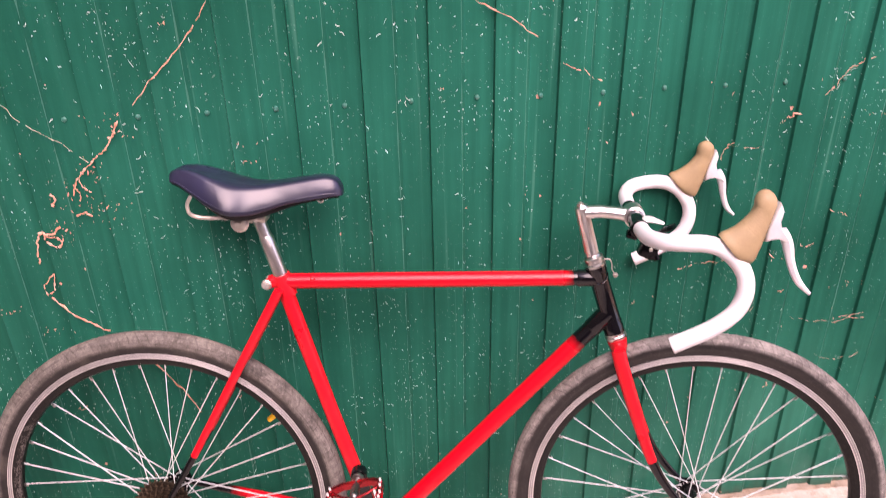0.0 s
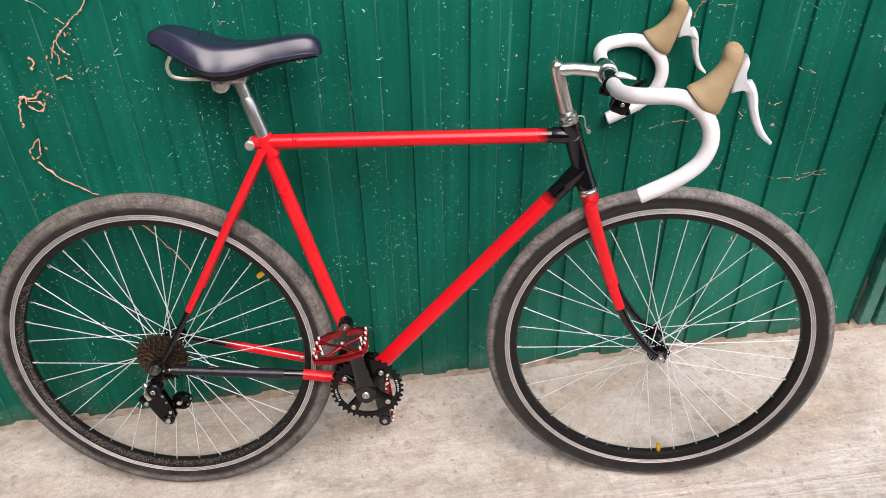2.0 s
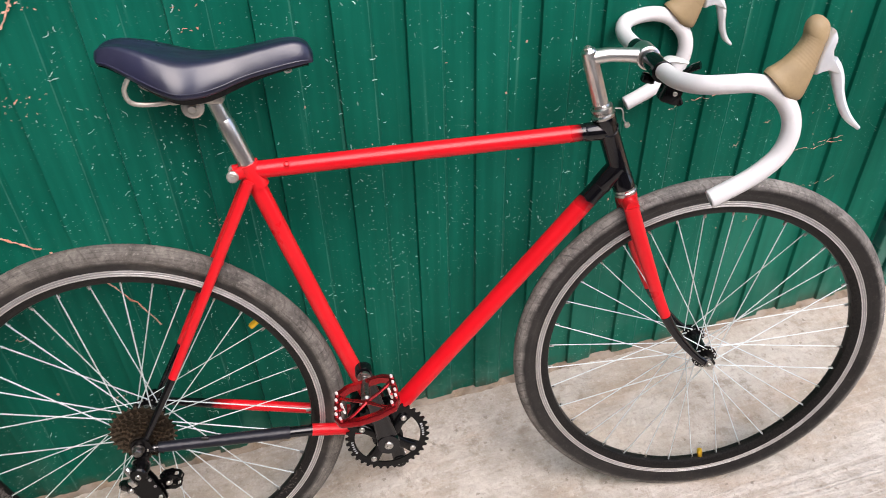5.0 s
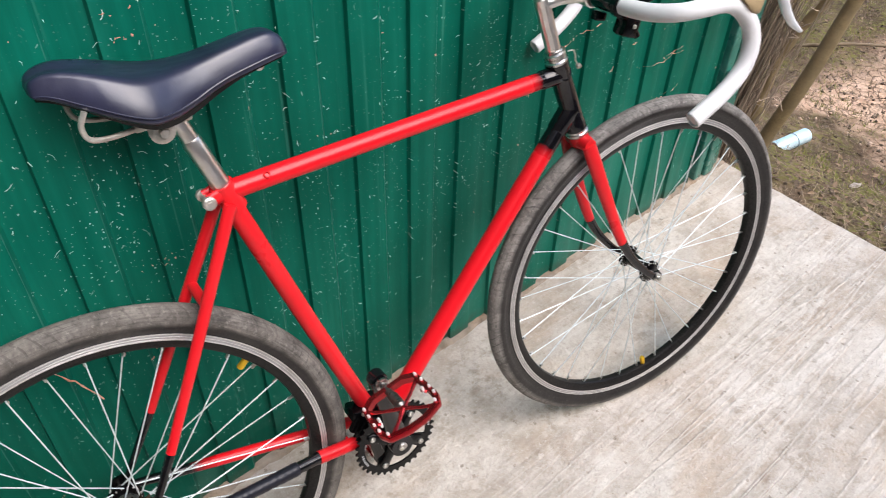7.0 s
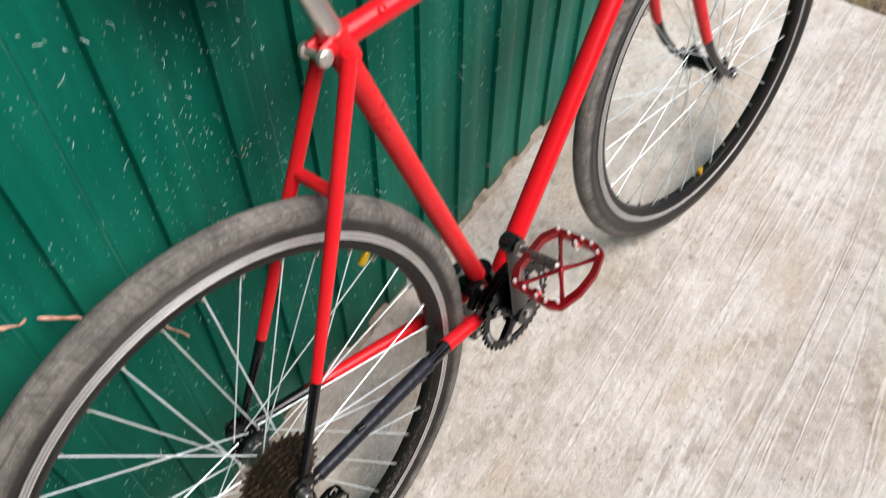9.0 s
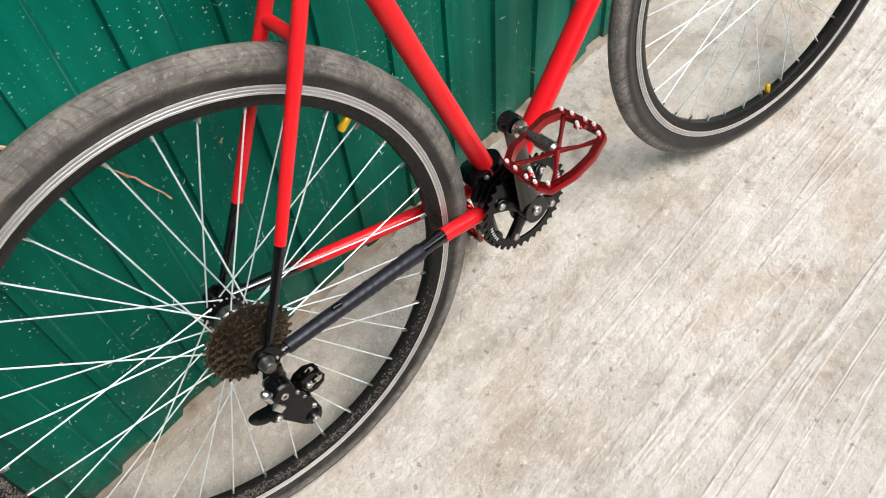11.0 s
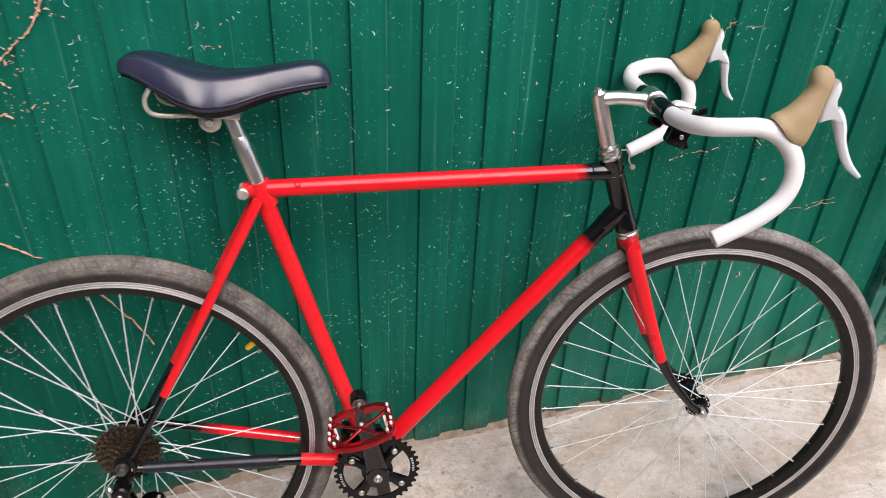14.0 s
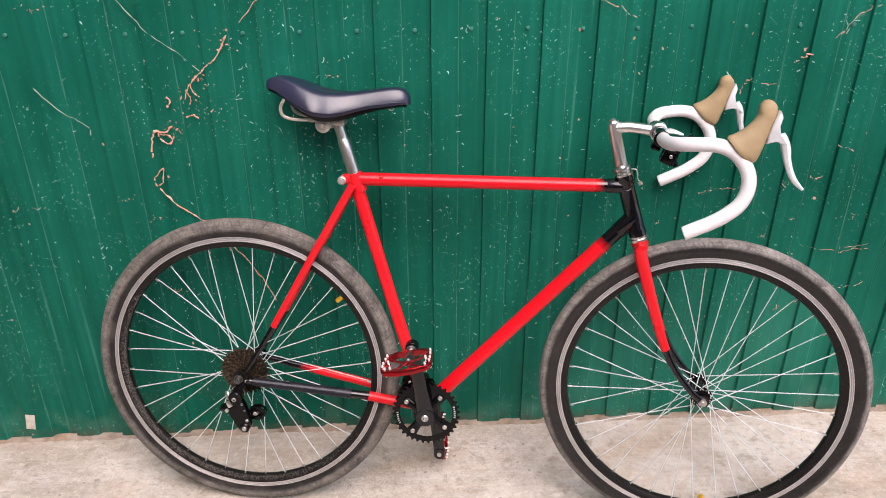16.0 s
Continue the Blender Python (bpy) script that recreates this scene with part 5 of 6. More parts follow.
    g = Geo().lathe([(0.0215, 0.008), (0.0225, 0.010), (0.0225, 0.017), (0.0195, 0.018), (0.0195, 0.074), (0.0225, 0.075), (0.0225, 0.082), (0.0215, 0.084)], n=26)
    part("bearing_cups", g, DARK, crank, "black bearing cups")
    build_pedal(tip, y0 - 0.031, -1, crank, centre, 12.5)
    build_pedal(away, y1 + 0.022, 1, crank, centre, 98.0)
    build_mech()
    build_front_mech()


def build_pedal(tip, y, side, crank, centre, pitch):
    """A flat pedal: an eight-cornered alloy cage, crossed ribs, grip pins and an axle."""
    origin = centre + at(0, 0, 0.046) + tip + Vector((0, y, 0))
    m = Matrix.Translation(origin) @ Matrix.Rotation(-radians(pitch), 4, "Y")
    # plan of the cage: x along the bicycle, y outwards
    o = [(-0.030, 0.018), (0.030, 0.018), (0.050, 0.030), (0.052, 0.060), (0.053, 0.092), (0.046, 0.107), (0.016, 0.116), (-0.016, 0.116), (-0.047, 0.107), (-0.054, 0.092), (-0.053, 0.060), (-0.050, 0.030)]
    def inset(pts, d):
        cx, cy = 0.0, 0.068
        return [(cx + (x - cx) * (1 - d / 0.050), cy + (yy - cy) * (1 - d / 0.046)) for x, yy in pts]
    def rounded(pts):
        out = []
        for i, p in enumerate(pts):
            a, b = np.array(pts[i - 1]), np.array(pts[(i + 1) % len(pts)])
            p = np.array(p)
            out += [tuple(p + (a - p) * 0.12), tuple(p + ((a + b) / 2 - p) * 0.05), tuple(p + (b - p) * 0.12)]
        return out
    o = [(x * 0.97, 0.018 + (yy - 0.018) * 0.97) for x, yy in o]
    outer, inner = rounded(o), rounded(inset(o, 0.0072))
    g = Geo()
    n = len(outer)
    def ring(pts, z):
        return [(x, yy * side, z) for x, yy in pts]
    mid_o = rounded([(x * 1.02, 0.068 + (yy - 0.068) * 1.02) for x, yy in o])
    loops = [ring(outer, -0.0060), ring(mid_o, -0.0040), ring(mid_o, 0.0040), ring(outer, 0.0060), ring(inner, 0.0056), ring(inner, -0.0056)]
    verts = [p for l in loops for p in l]
    g.add(verts, [(i * n + k, i * n + (k + 1) % n, (i + 1) % 6 * n + (k + 1) % n, (i + 1) % 6 * n + k) for i in range(6) for k in range(n)])
    body = part("pedal", g, PEDAL_RED, bicycle, "red anodised flat pedal cage", m)
    c = Vector((0.0, 0.070 * side, 0.001))
    for x, yy in ((-0.046, 0.036), (0.046, 0.036), (-0.040, 0.102), (0.040, 0.102)):
        p = Vector((x, yy * side, 0.0))
        g = Geo().sweep([c, between(c, p, 0.5) + Vector((0, 0, -0.002)), p], [0.0034, 0.0022, 0.0036], 10, 0, 1.1, up=(0, 0, 1))
        part("rib", g, PEDAL_RED, body)
    for x in (-0.0405, 0.0405):  # grip lugs on the inside of the side bars
        lug = Geo().sweep([Vector((x * 1.17, 0.062 * side, 0)), Vector((x * 0.93, 0.066 * side, 0))], [0.0085, 0.0054], 12, 0, 0.45, up=(0, 1, 0))
        part("grip_lug", lug, PEDAL_RED, body)
    axle = Geo().lathe([(0.0060, -0.012), (0.0060, 0.012), (0.0080, 0.013), (0.0080, 0.016), (0.0062, 0.017), (0.0062, 0.034), (0.0082, 0.036), (0.0082, 0.062), (0.005, 0.066)], (0, 0.002 * side, 0), (0, side, 0), n=18)
    part("spindle", axle, NUT_GREY, body, "dark grey spindle and bearing")
    part("washer", Geo().lathe([(0.0085, 0.0), (0.0108, 0.001), (0.0108, 0.006), (0.0085, 0.007)], (0, 0.002 * side, 0), (0, side, 0), n=18), STEEL, body, "bright washer")
    pin = Geo().lathe([(0.0017, -0.0105), (0.0023, -0.0092), (0.0023, 0.0092), (0.0017, 0.0105)], axis=(0, 0, 1), n=8).mesh("grip_pin", PIN)
    for x, yy in ((0.046, 0.034), (0.0472, 0.050), (0.0392, 0.066), (0.0487, 0.070), (0.0482, 0.084), (0.041, 0.098), (-0.046, 0.034), (-0.0474, 0.050), (-0.0392, 0.066), (-0.0490, 0.070), (-0.0487, 0.084), (-0.042, 0.098)):
        part("grip_pin", pin, None, body, m=Matrix.Translation((x, yy * side, 0)))


def bolt_head(r, centre, parent, label=""):
    g = Geo().lathe([(r, 0.0), (r, 0.0028), (r * 0.8, 0.0036), (r * 0.5, 0.0034), (r * 0.45, 0.001)], centre, (0, -1, 0), n=14)
    return part("bolt", g, STEEL, parent, label)


def build_front_mech():
    """A bare black front changer clamped behind the foot of the seat tube."""
    g = Geo().sweep([at(0.030, 0.322, 0.0), at(0.024, 0.342, 0.0)], [0.0172, 0.0172], 20)
    mech = part("front_derailleur", g, DARK, bicycle, "black front derailleur without a cable")
    g = Geo().box((0.030, 0.036, 0.020), at(-0.004, 0.333, 0.004), pose(0, 0, 0, 0, 14, 0), bevel=0.004)
    g.box((0.020, 0.012, 0.030), at(-0.012, 0.318, 0.018), pose(0, 0, 0, 0, 30, 0), bevel=0.003)
    part("linkage", g, DARK, mech)
    for w in (0.030, 0.040):
        cage = [(0.030, 0.352), (0.052, 0.354), (0.058, 0.344), (0.034, 0.336), (0.004, 0.324), (-0.020, 0.302), (-0.028, 0.308), (-0.010, 0.334)]
        part("cage_plate", Geo().plate(cage, -w - 0.0008, -w + 0.0008), DARK, mech)
    bolt_head(0.0036, at(0.000, 0.338, 0.022), mech)


def build_mech():
    """The rear gear mechanism, hanging with no chain and its cage swung forward."""
    g = Geo()
    g.sweep([at(-0.372, 0.338, 0.068), at(-0.376, 0.326, 0.073), at(-0.380, 0.314, 0.078)], [0.0085, 0.0095, 0.0105], 16, 0, 0.6, up=(1, 0, 0))
    g.lathe([(0.0125, -0.015), (0.0148, -0.012), (0.0152, 0.006), (0.0125, 0.009)], at(-0.3805, 0.311, 0.0815), n=28)
    g.sweep([at(-0.374, 0.334, 0.070), at(-0.3800, 0.314, 0.074)], [0.0120, 0.0145], 18, 0, 0.5, up=(1, 0, 0))
    mech = part("rear_derailleur", g, DARK, bicycle, "glossy black rear derailleur without a chain")
    part("washer", Geo().lathe([(0.0110, -0.001), (0.0158, -0.0006), (0.0158, 0.0012), (0.0110, 0.0016)], at(-0.3790, 0.3165, 0.0720), (0.1, 1, 0.25), n=24), STEEL, mech, "bright steel washer")
    bolt_head(0.0050, at(-0.3815, 0.309, 0.0945), mech, "bright steel bolt")
    # the slanting parallelogram: two long plates and the block between them
    body = [(-0.400, 0.302), (-0.388, 0.316), (-0.370, 0.312), (-0.361, 0.292), (-0.352, 0.264), (-0.3495, 0.242), (-0.356, 0.227), (-0.369, 0.226), (-0.379, 0.238), (-0.391, 0.260), (-0.402, 0.280)]
    for w in (0.0895, 0.0765):
        part("link_plate", Geo().plate(body, -w - 0.0016, -w + 0.0016), DARK, mech)
    g = Geo().box((0.019, 0.011, 0.064), at(-0.3765, 0.268, 0.083), pose(0, 0, 0, 0, -21, 0), bevel=0.003)
    part("linkage", g, DARK, mech)
    g = Geo().lathe([(0.0085, -0.014), (0.0112, -0.012), (0.0116, 0.012), (0.0095, 0.016)], at(-0.3630, 0.2375, 0.080), n=22)
    part("lower_pivot", g, DARK, mech)
    bolt_head(0.0052, at(-0.3630, 0.2370, 0.0940), mech, "bright steel bolt")
    # the rear arm that takes the cable
    arm = Geo()
    arm.sweep(smooth_path([at(-0.388, 0.290, 0.086), at(-0.402, 0.284, 0.083), at(-0.416, 0.276, 0.074), at(-0.428, 0.268, 0.063)], 4), [0.0095] * 5 + [0.0100] * 4 + [0.0092, 0.0082, 0.0068, 0.0040], 14, 0, 0.42, up=(0, 0.6, 0.8))
    arm.lathe([(0.0075, -0.006), (0.0090, -0.005), (0.0090, 0.004), (0.0070, 0.006)], at(-0.4000, 0.281, 0.087), n=20)
    part("cable_arm", arm, DARK, mech)
    bolt_head(0.0046, at(-0.4000, 0.280, 0.0930), mech, "bright steel bolt")
    part("adjuster", Geo().lathe([(0.0030, -0.012), (0.0056, -0.010), (0.0062, -0.006), (0.0056, -0.003), (0.0062, 0.001), (0.0056, 0.005), (0.0030, 0.008)], at(-0.3975, 0.316, 0.086), (-0.35, 0.25, 0.9), n=14), STEEL, mech, "pale barrel adjuster")
    part("limit_bracket", Geo().box((0.010, 0.006, 0.016), at(-0.3935, 0.297, 0.0945), pose(0, 0, 0, 0, -25, 0), bevel=0.0015), STEEL, mech)
    for u, v, w, r in ((-0.3885, 0.2530, 0.0800, 0.0036), (-0.3800, 0.2450, 0.0800, 0.0034), (-0.3565, 0.2560, 0.0900, 0.0034), (-0.3660, 0.2960, 0.0900, 0.0028), (-0.3610, 0.2800, 0.0880, 0.0026)):
        bolt_head(r, at(u, v, w), mech)
    # the cage: two open loops with the guide wheel between them
    loop = [(-0.3640, 0.2420), (-0.3520, 0.2460), (-0.3380, 0.2440), (-0.3270, 0.2490), (-0.3225, 0.2590), (-0.3270, 0.2700), (-0.3400, 0.2765), (-0.3540, 0.2740), (-0.3640, 0.2640)]
    mid = (-0.3400, 0.2600)
    hole = [(mid[0] + (u - mid[0]) * 0.45 + 0.007, mid[1] + (v - mid[1]) * 0.55) for u, v in loop]
    for w in (0.0640, 0.0480):
        part("cage_plate", Geo().plate(loop, -w - 0.0012, -w + 0.0012, [hole]), DARK, mech)
    part("cage_bar", Geo().sweep([at(-0.3275, 0.2655, 0.0655), at(-0.3275, 0.2655, 0.0465)], 0.0028, 10), DARK, mech)
    wheel = Geo()
    cog(11, 0.0175, 0, 0.0045, wheel, hole=0.006)
    part("jockey_wheel", wheel, DARK, mech, m=Matrix.Translation(at(-0.3465, 0.2600, 0.0560)))
    part("jockey_bush", Geo().lathe([(0.0040, -0.009), (0.0062, -0.008), (0.0062, 0.008), (0.0040, 0.009)], at(-0.3465, 0.2600, 0.0560), n=14), STEEL, mech, "bright bush of the guide wheel")
    bolt_head(0.0044, at(-0.3465, 0.2600, 0.0645), mech, "bright steel bolt")


build_frame()
build_seat()
build_fork()
build_bar()
build_wheel("front_wheel", FRONT, 3.8, -83.0, 0.019, 0.031, 0.031, STEERED, "front wheel with black alloy rim and worn tyre")
build_drive()


# ---- dried climbers on the sheet, and what lies beyond the slab ----
def wall_at(x, off=0.0025):
    """The depth of the ribbed sheet's face at x."""
    d = (x - RIB_AT + 0.0022) % (PITCH if x > RIB_AT else PITCH_LEFT)
    return (CREST if 0.003 < d < 0.065 else RECESS - 0.001) - off


def tendril(points, thick, mat=None, label="dried reddish climber stem stuck to the door", curl=0.004, forks=(), breaks=0.13):
    rng = random.Random(int(abs(points[0][0] * 1000) + abs(points[0][1]) * 77))
    stem = thing("climber_stem", label, "dried plant", group="dried climber remains")
    for run, r0 in ((points, thick), *[(f, thick * 0.8) for f in forks]):
        fine = smooth_path([(x, z) for x, z in run], 7)
        pts = []
        for i, (x, z) in enumerate(fine):
            x += curl * 0.5 * wave(i * 0.6, run[0][0], 2.0, 1.0)
            z += curl * 0.5 * wave(i * 0.6, run[0][1], 6.0, 1.0)
            pts.append(Vector((x, wall_at(x) - 0.004, z)))
        # dried stretches with breaks between them
        piece = []
        for i, p in enumerate(pts):
            piece.append(p + Vector((rng.uniform(-1, 1), 0, rng.uniform(-1, 1))) * 0.0011)
            if len(piece) > (2 if breaks < 0.3 else 1) and (i == len(pts) - 1 or rng.random() < breaks):
                part("stem_piece", Geo().sweep(piece, [0.78 * r0 * rng.uniform(0.3, 1.0) * (1.7 if rng.random() < 0.18 else 1.0) for q in piece], 6), mat or TENDRIL, stem)
                piece = [] if rng.random() < 0.6 else piece[-1:]
    return stem


tendril([(-0.212, 1.249), (-0.251, 1.197), (-0.319, 1.130), (-0.360, 1.085)], 0.0014)
tendril([(0.227, 1.234), (0.286, 1.204), (0.337, 1.168)], 0.0014)
tendril([(-0.388, 1.060), (-0.412, 1.020), (-0.438, 0.997), (-0.457, 0.979), (-0.481, 0.956), (-0.493, 0.925)], 0.0022, forks=([(-0.412, 1.030), (-0.402, 1.034), (-0.394, 1.046)], [(-0.478, 0.955), (-0.472, 0.938), (-0.462, 0.930)], [(-0.490, 0.945), (-0.482, 0.930), (-0.484, 0.915)]))
tendril([(-0.531, 0.908), (-0.524, 0.920), (-0.528, 0.934)], 0.0022, curl=0.012)
tendril([(-0.496, 0.884), (-0.482, 0.890), (-0.470, 0.884)], 0.0024, curl=0.012)
tendril([(-0.529, 0.868), (-0.545, 0.855), (-0.568, 0.855), (-0.580, 0.827), (-0.584, 0.795)], 0.0030, forks=([(-0.563, 0.851), (-0.550, 0.833), (-0.536, 0.830), (-0.528, 0.845)], [(-0.556, 0.850), (-0.540, 0.848), (-0.530, 0.838)]))
tendril([(-0.564, 0.770), (-0.589, 0.739), (-0.570, 0.707), (-0.534, 0.672), (-0.500, 0.645), (-0.433, 0.568), (-0.399, 0.522), (-0.352, 0.417)], 0.0021, forks=([(-0.564, 0.770), (-0.571, 0.735), (-0.585, 0.728)],))
tendril([(-0.640, 1.180), (-0.597, 1.128), (-0.551, 1.073), (-0.501, 1.032), (-0.456, 0.985)], 0.0010, PALE_TENDRIL, "thin pale climber stem stuck to the door")
tendril([(-0.798, 0.955), (-0.747, 0.899), (-0.707, 0.868), (-0.705, 0.849)], 0.0011, PALE_TENDRIL, "thin pale climber stem stuck to the door")
for run, r in (([(0.383, 1.122), (0.421, 1.105), (0.461, 1.083)], 0.0016), ([(0.972, 1.104), (0.938, 1.083), (0.891, 1.037)], 0.0015), ([(0.848, 1.001), (0.830, 0.992), (0.816, 0.984)], 0.0018), ([(0.649, 0.679), (0.662, 0.684), (0.700, 0.688), (0.755, 0.694)], 0.0012),
               ([(0.851, 0.703), (0.850, 0.681)], 0.0018), ([(0.912, 0.711), (0.930, 0.708), (0.946, 0.715)], 0.0018), ([(0.723, 0.943), (0.783, 0.938)], 0.0008), ([(0.727, 0.947), (0.712, 0.935), (0.708, 0.915)], 0.0014),
               ([(0.960, 0.788), (0.980, 0.786), (0.995, 0.779)], 0.0016), ([(0.998, 0.429), (1.062, 0.405), (1.121, 0.431)], 0.0010), ([(1.029, 0.504), (1.060, 0.516), (1.096, 0.520)], 0.0014), ([(0.925, 0.530), (0.982, 0.521), (1.040, 0.522), (1.092, 0.531)], 0.0010)):
    tendril(run, r * 0.62, curl=0.014, breaks=0.5)
rng = random.Random(11)
for k in range(9):
    x = rng.uniform(-0.95, 1.33)
    z = rng.choice((rng.uniform(0.45, 0.78), rng.uniform(0.3, 1.5)))
    a = rng.uniform(-0.5, 0.6)
    s = rng.uniform(0.003, 0.010)
    tendril([(x, z), (x + s * math.cos(a), z + s * math.sin(a)), (x + 2 * s * math.cos(a + 0.7), z + 2 * s * math.sin(a + 0.7))], rng.uniform(0.0006, 0.0011), curl=0.012)


g = Geo()
rng = random.Random(3)
rows = []
for i in range(241):
    x = -1.3 + 2.8 * i / 240
    h = 0.005 + 0.006 * max(0.0, wave(x, 0.0, 31.0, 7.0) + 0.2) + 0.004 * rng.random()
    reach = 0.002 + 0.010 * max(0.0, wave(x, 1.0, 17.0, 9.0) + 0.1) + 0.006 * rng.random()
    z = slab_height(x, -0.01)
    rows.append([(x, 0.012, z + h), (x, -0.006 - reach * 0.2, z + h * 0.8), (x, -0.008 - reach * 0.6, z + h * 0.3), (x, -0.010 - reach, z - 0.003)])
g.add([p for r in rows for p in r], [(i * 4 + k, i * 4 + k + 1, (i + 1) * 4 + k + 1, (i + 1) * 4 + k) for i in range(240) for k in range(3)])
thing("blown_soil", "brown blown soil and grit along the foot of the door", "soil", kind="stuff", geo=g, mats=GRIT, sharp=180)


def stem_thing(name, label, category, path, radii, mat=BARK, n=12):
    fine = smooth_path([(*p, r) for p, r in zip(path, radii)], 7)
    pts, rad = [], []
    for i, (x, y, z, r) in enumerate(fine):
        pts.append(Vector((x + 0.006 * wave(i * 0.3, x, 2.0), y + 0.006 * wave(i * 0.3, y, 5.0), z)))
        rad.append(r * (1 + 0.12 * wave(i * 0.7, r * 50, 8.0)))
    t = thing(name, label, category)
    part("trunk", Geo().sweep(pts, rad, n), mat, t)
    return t, pts


t1, p1 = stem_thing("sapling", "slanting olive-brown sapling trunk beside the garage corner", "tree", [(1.765, 0.045, -0.22), (1.775, 0.0, -0.04), (1.80, -0.115, 0.53), (1.86, -0.25, 1.15), (1.90, -0.34, 1.9), (1.93, -0.38, 2.6)], [0.029, 0.0245, 0.0215, 0.019, 0.016, 0.010])
t2, p2 = stem_thing("sapling", "thin crooked brown sapling beside the garage corner", "tree", [(1.70, 0.06, -0.20), (1.70, 0.04, 0.0), (1.70, 0.024, 0.147), (1.705, 0.026, 0.235), (1.71, 0.008, 0.315), (1.715, -0.024, 0.415), (1.72, -0.062, 0.505), (1.78, -0.16, 0.95), (1.84, -0.22, 1.7)], [0.019, 0.016, 0.0145, 0.0145, 0.0165, 0.0155, 0.0130, 0.010, 0.006])
for t, a, b, c, r in ((t2, (1.709, 0.010, 0.31), (1.712, 0.03, 0.42), (1.74, 0.05, 0.75), 0.007), (t1, (1.81, -0.14, 0.62), (1.84, -0.02, 0.85), (1.92, 0.06, 1.3), 0.009)):
    part("branch", Geo().sweep(smooth_path([a, b, c], 8), [r * (1 - 0.03 * i) for i in range(17)], 8), BARK, t)
t3, p3 = stem_thing("fallen_twig", "pale dry twig lying across the saplings", "twig", [(1.785, 0.02, 0.285), (1.81, -0.02, 0.295), (1.87, -0.115, 0.318), (2.05, -0.32, 0.325)], [0.0050, 0.0056, 0.0046, 0.0028], STRAW, 8)

# the thicket of dry stems against the corner
rng = random.Random(5)
g = Geo()
for k in range(900):
    x, y = 1.520 + 0.085 * rng.random() ** 1.2, 0.0 + 0.68 * rng.random()
    h = rng.uniform(0.5, 2.2)
    lean = Vector((rng.uniform(-0.05, 0.075), rng.uniform(-0.20, 0.16), 1.0))
    base = Vector((x, y, -0.10))
    path = [base]
    for s in range(1, 7):
        path.append(base + lean * h * s / 6 + Vector((rng.uniform(-0.022, 0.022), rng.uniform(-0.022, 0.022), 0)))
    path = [Vector((max(1.516, p.x), p.y, p.z)) for p in path]
    r = rng.choice((0.0009, 0.0012, 0.0015, 0.0018, 0.0024, 0.0035))
    g.sweep(path, [r * (1 - 0.07 * i) for i in range(7)], 5)
for k in range(420):  # short curled twigs tangled among them
    p = Vector((1.525 + 0.11 * rng.random(), rng.uniform(-0.04, 0.6), rng.uniform(-0.08, 1.3)))
    d = Vector((rng.uniform(0.0, 1.0), rng.uniform(-1.0, 1.0), rng.uniform(-0.8, 1.0))).normalized() * rng.uniform(0.03, 0.10)
    bend = Vector((rng.uniform(0, 0.03), rng.uniform(-0.03, 0.03), rng.uniform(-0.03, 0.03)))
    g.sweep([Vector((max(1.516, q[0]), q[1], q[2])) for q in smooth_path([p, p + d * 0.5 + bend, p + d], 4)], rng.uniform(0.0007, 0.0016), 5)
thing("thicket", "dense dry brown vine stems against the garage corner", "dry stems", kind="stuff", geo=g, mats=TWIG)

# straw, blades, dead leaves on the soil
def scatter(name, label, category, count, mats, make, seed, area=(1.53, 4.2, -1.3, 1.5)):
    rng = random.Random(seed)
    g = Geo()
    for k in range(count):
        x = area[0] + (area[1] - area[0]) * rng.random() ** 1.5
        y = rng.uniform(area[2], area[3])
        make(g, rng, Vector((x, y, soil_height(x, y))))
    return thing(name, label, category, kind="stuff", geo=g, mats=mats, sharp=180)


def straw_piece(g, rng, p):
    a, s = rng.uniform(0, 6.28), rng.uniform(0.02, 0.07)
    d = Vector((math.cos(a), math.sin(a), rng.uniform(-0.1, 0.4))) * s
    side = Vector((-math.sin(a), math.cos(a), 0)) * rng.uniform(0.0004, 0.0009)
    q = p + d * 0.5 + Vector((0, 0, rng.uniform(0.004, 0.02)))
    e = p + d
    e.z = soil_height(e.x, e.y) + rng.uniform(0.002, 0.02)
    p = p + Vector((0, 0, 0.003))
    g.add([p - side, p + side, q + side, q - side, e], [(0, 1, 2, 3), (3, 2, 4)], 0)


def blade_piece(g, rng, p):
    if wave(p.x, p.y, 12.0, 2.4) < -0.02:
        return
    for k in range(5):
        a, s = rng.uniform(0, 6.28), rng.uniform(0.008, 0.022)
        d = Vector((math.cos(a) * s * 0.8, math.sin(a) * s * 0.8, s))
        side = Vector((-math.sin(a), math.cos(a), 0)) * 0.0016
        o = p + Vector((rng.uniform(-0.015, 0.015), rng.uniform(-0.015, 0.015), -0.002))
        g.add([o - side, o + side, o + d], [(0, 1, 2)], 0)


def leaf_piece(g, rng, p):
    a, s = rng.uniform(0, 6.28), rng.choice((rng.uniform(0.006, 0.012), rng.uniform(0.009, 0.018)))
    t = Matrix.Translation(p + Vector((0, 0, 0.006))) @ Euler((rng.uniform(-0.5, 0.5), rng.uniform(-0.5, 0.5), a)).to_matrix().to_4x4()
    shape = ((-1, 0, 0), (-0.4, 0.42, 0.16), (0.3, 0.40, 0.18), (1, 0, 0.05), (0.3, -0.40, 0.2), (-0.4, -0.42, 0.14), (0, 0, -0.02))
    g.add([t @ (Vector(q) * s) for q in shape], [(0, 6, 1), (1, 6, 2), (2, 6, 3), (3, 6, 4), (4, 6, 5), (5, 6, 0)], 0)


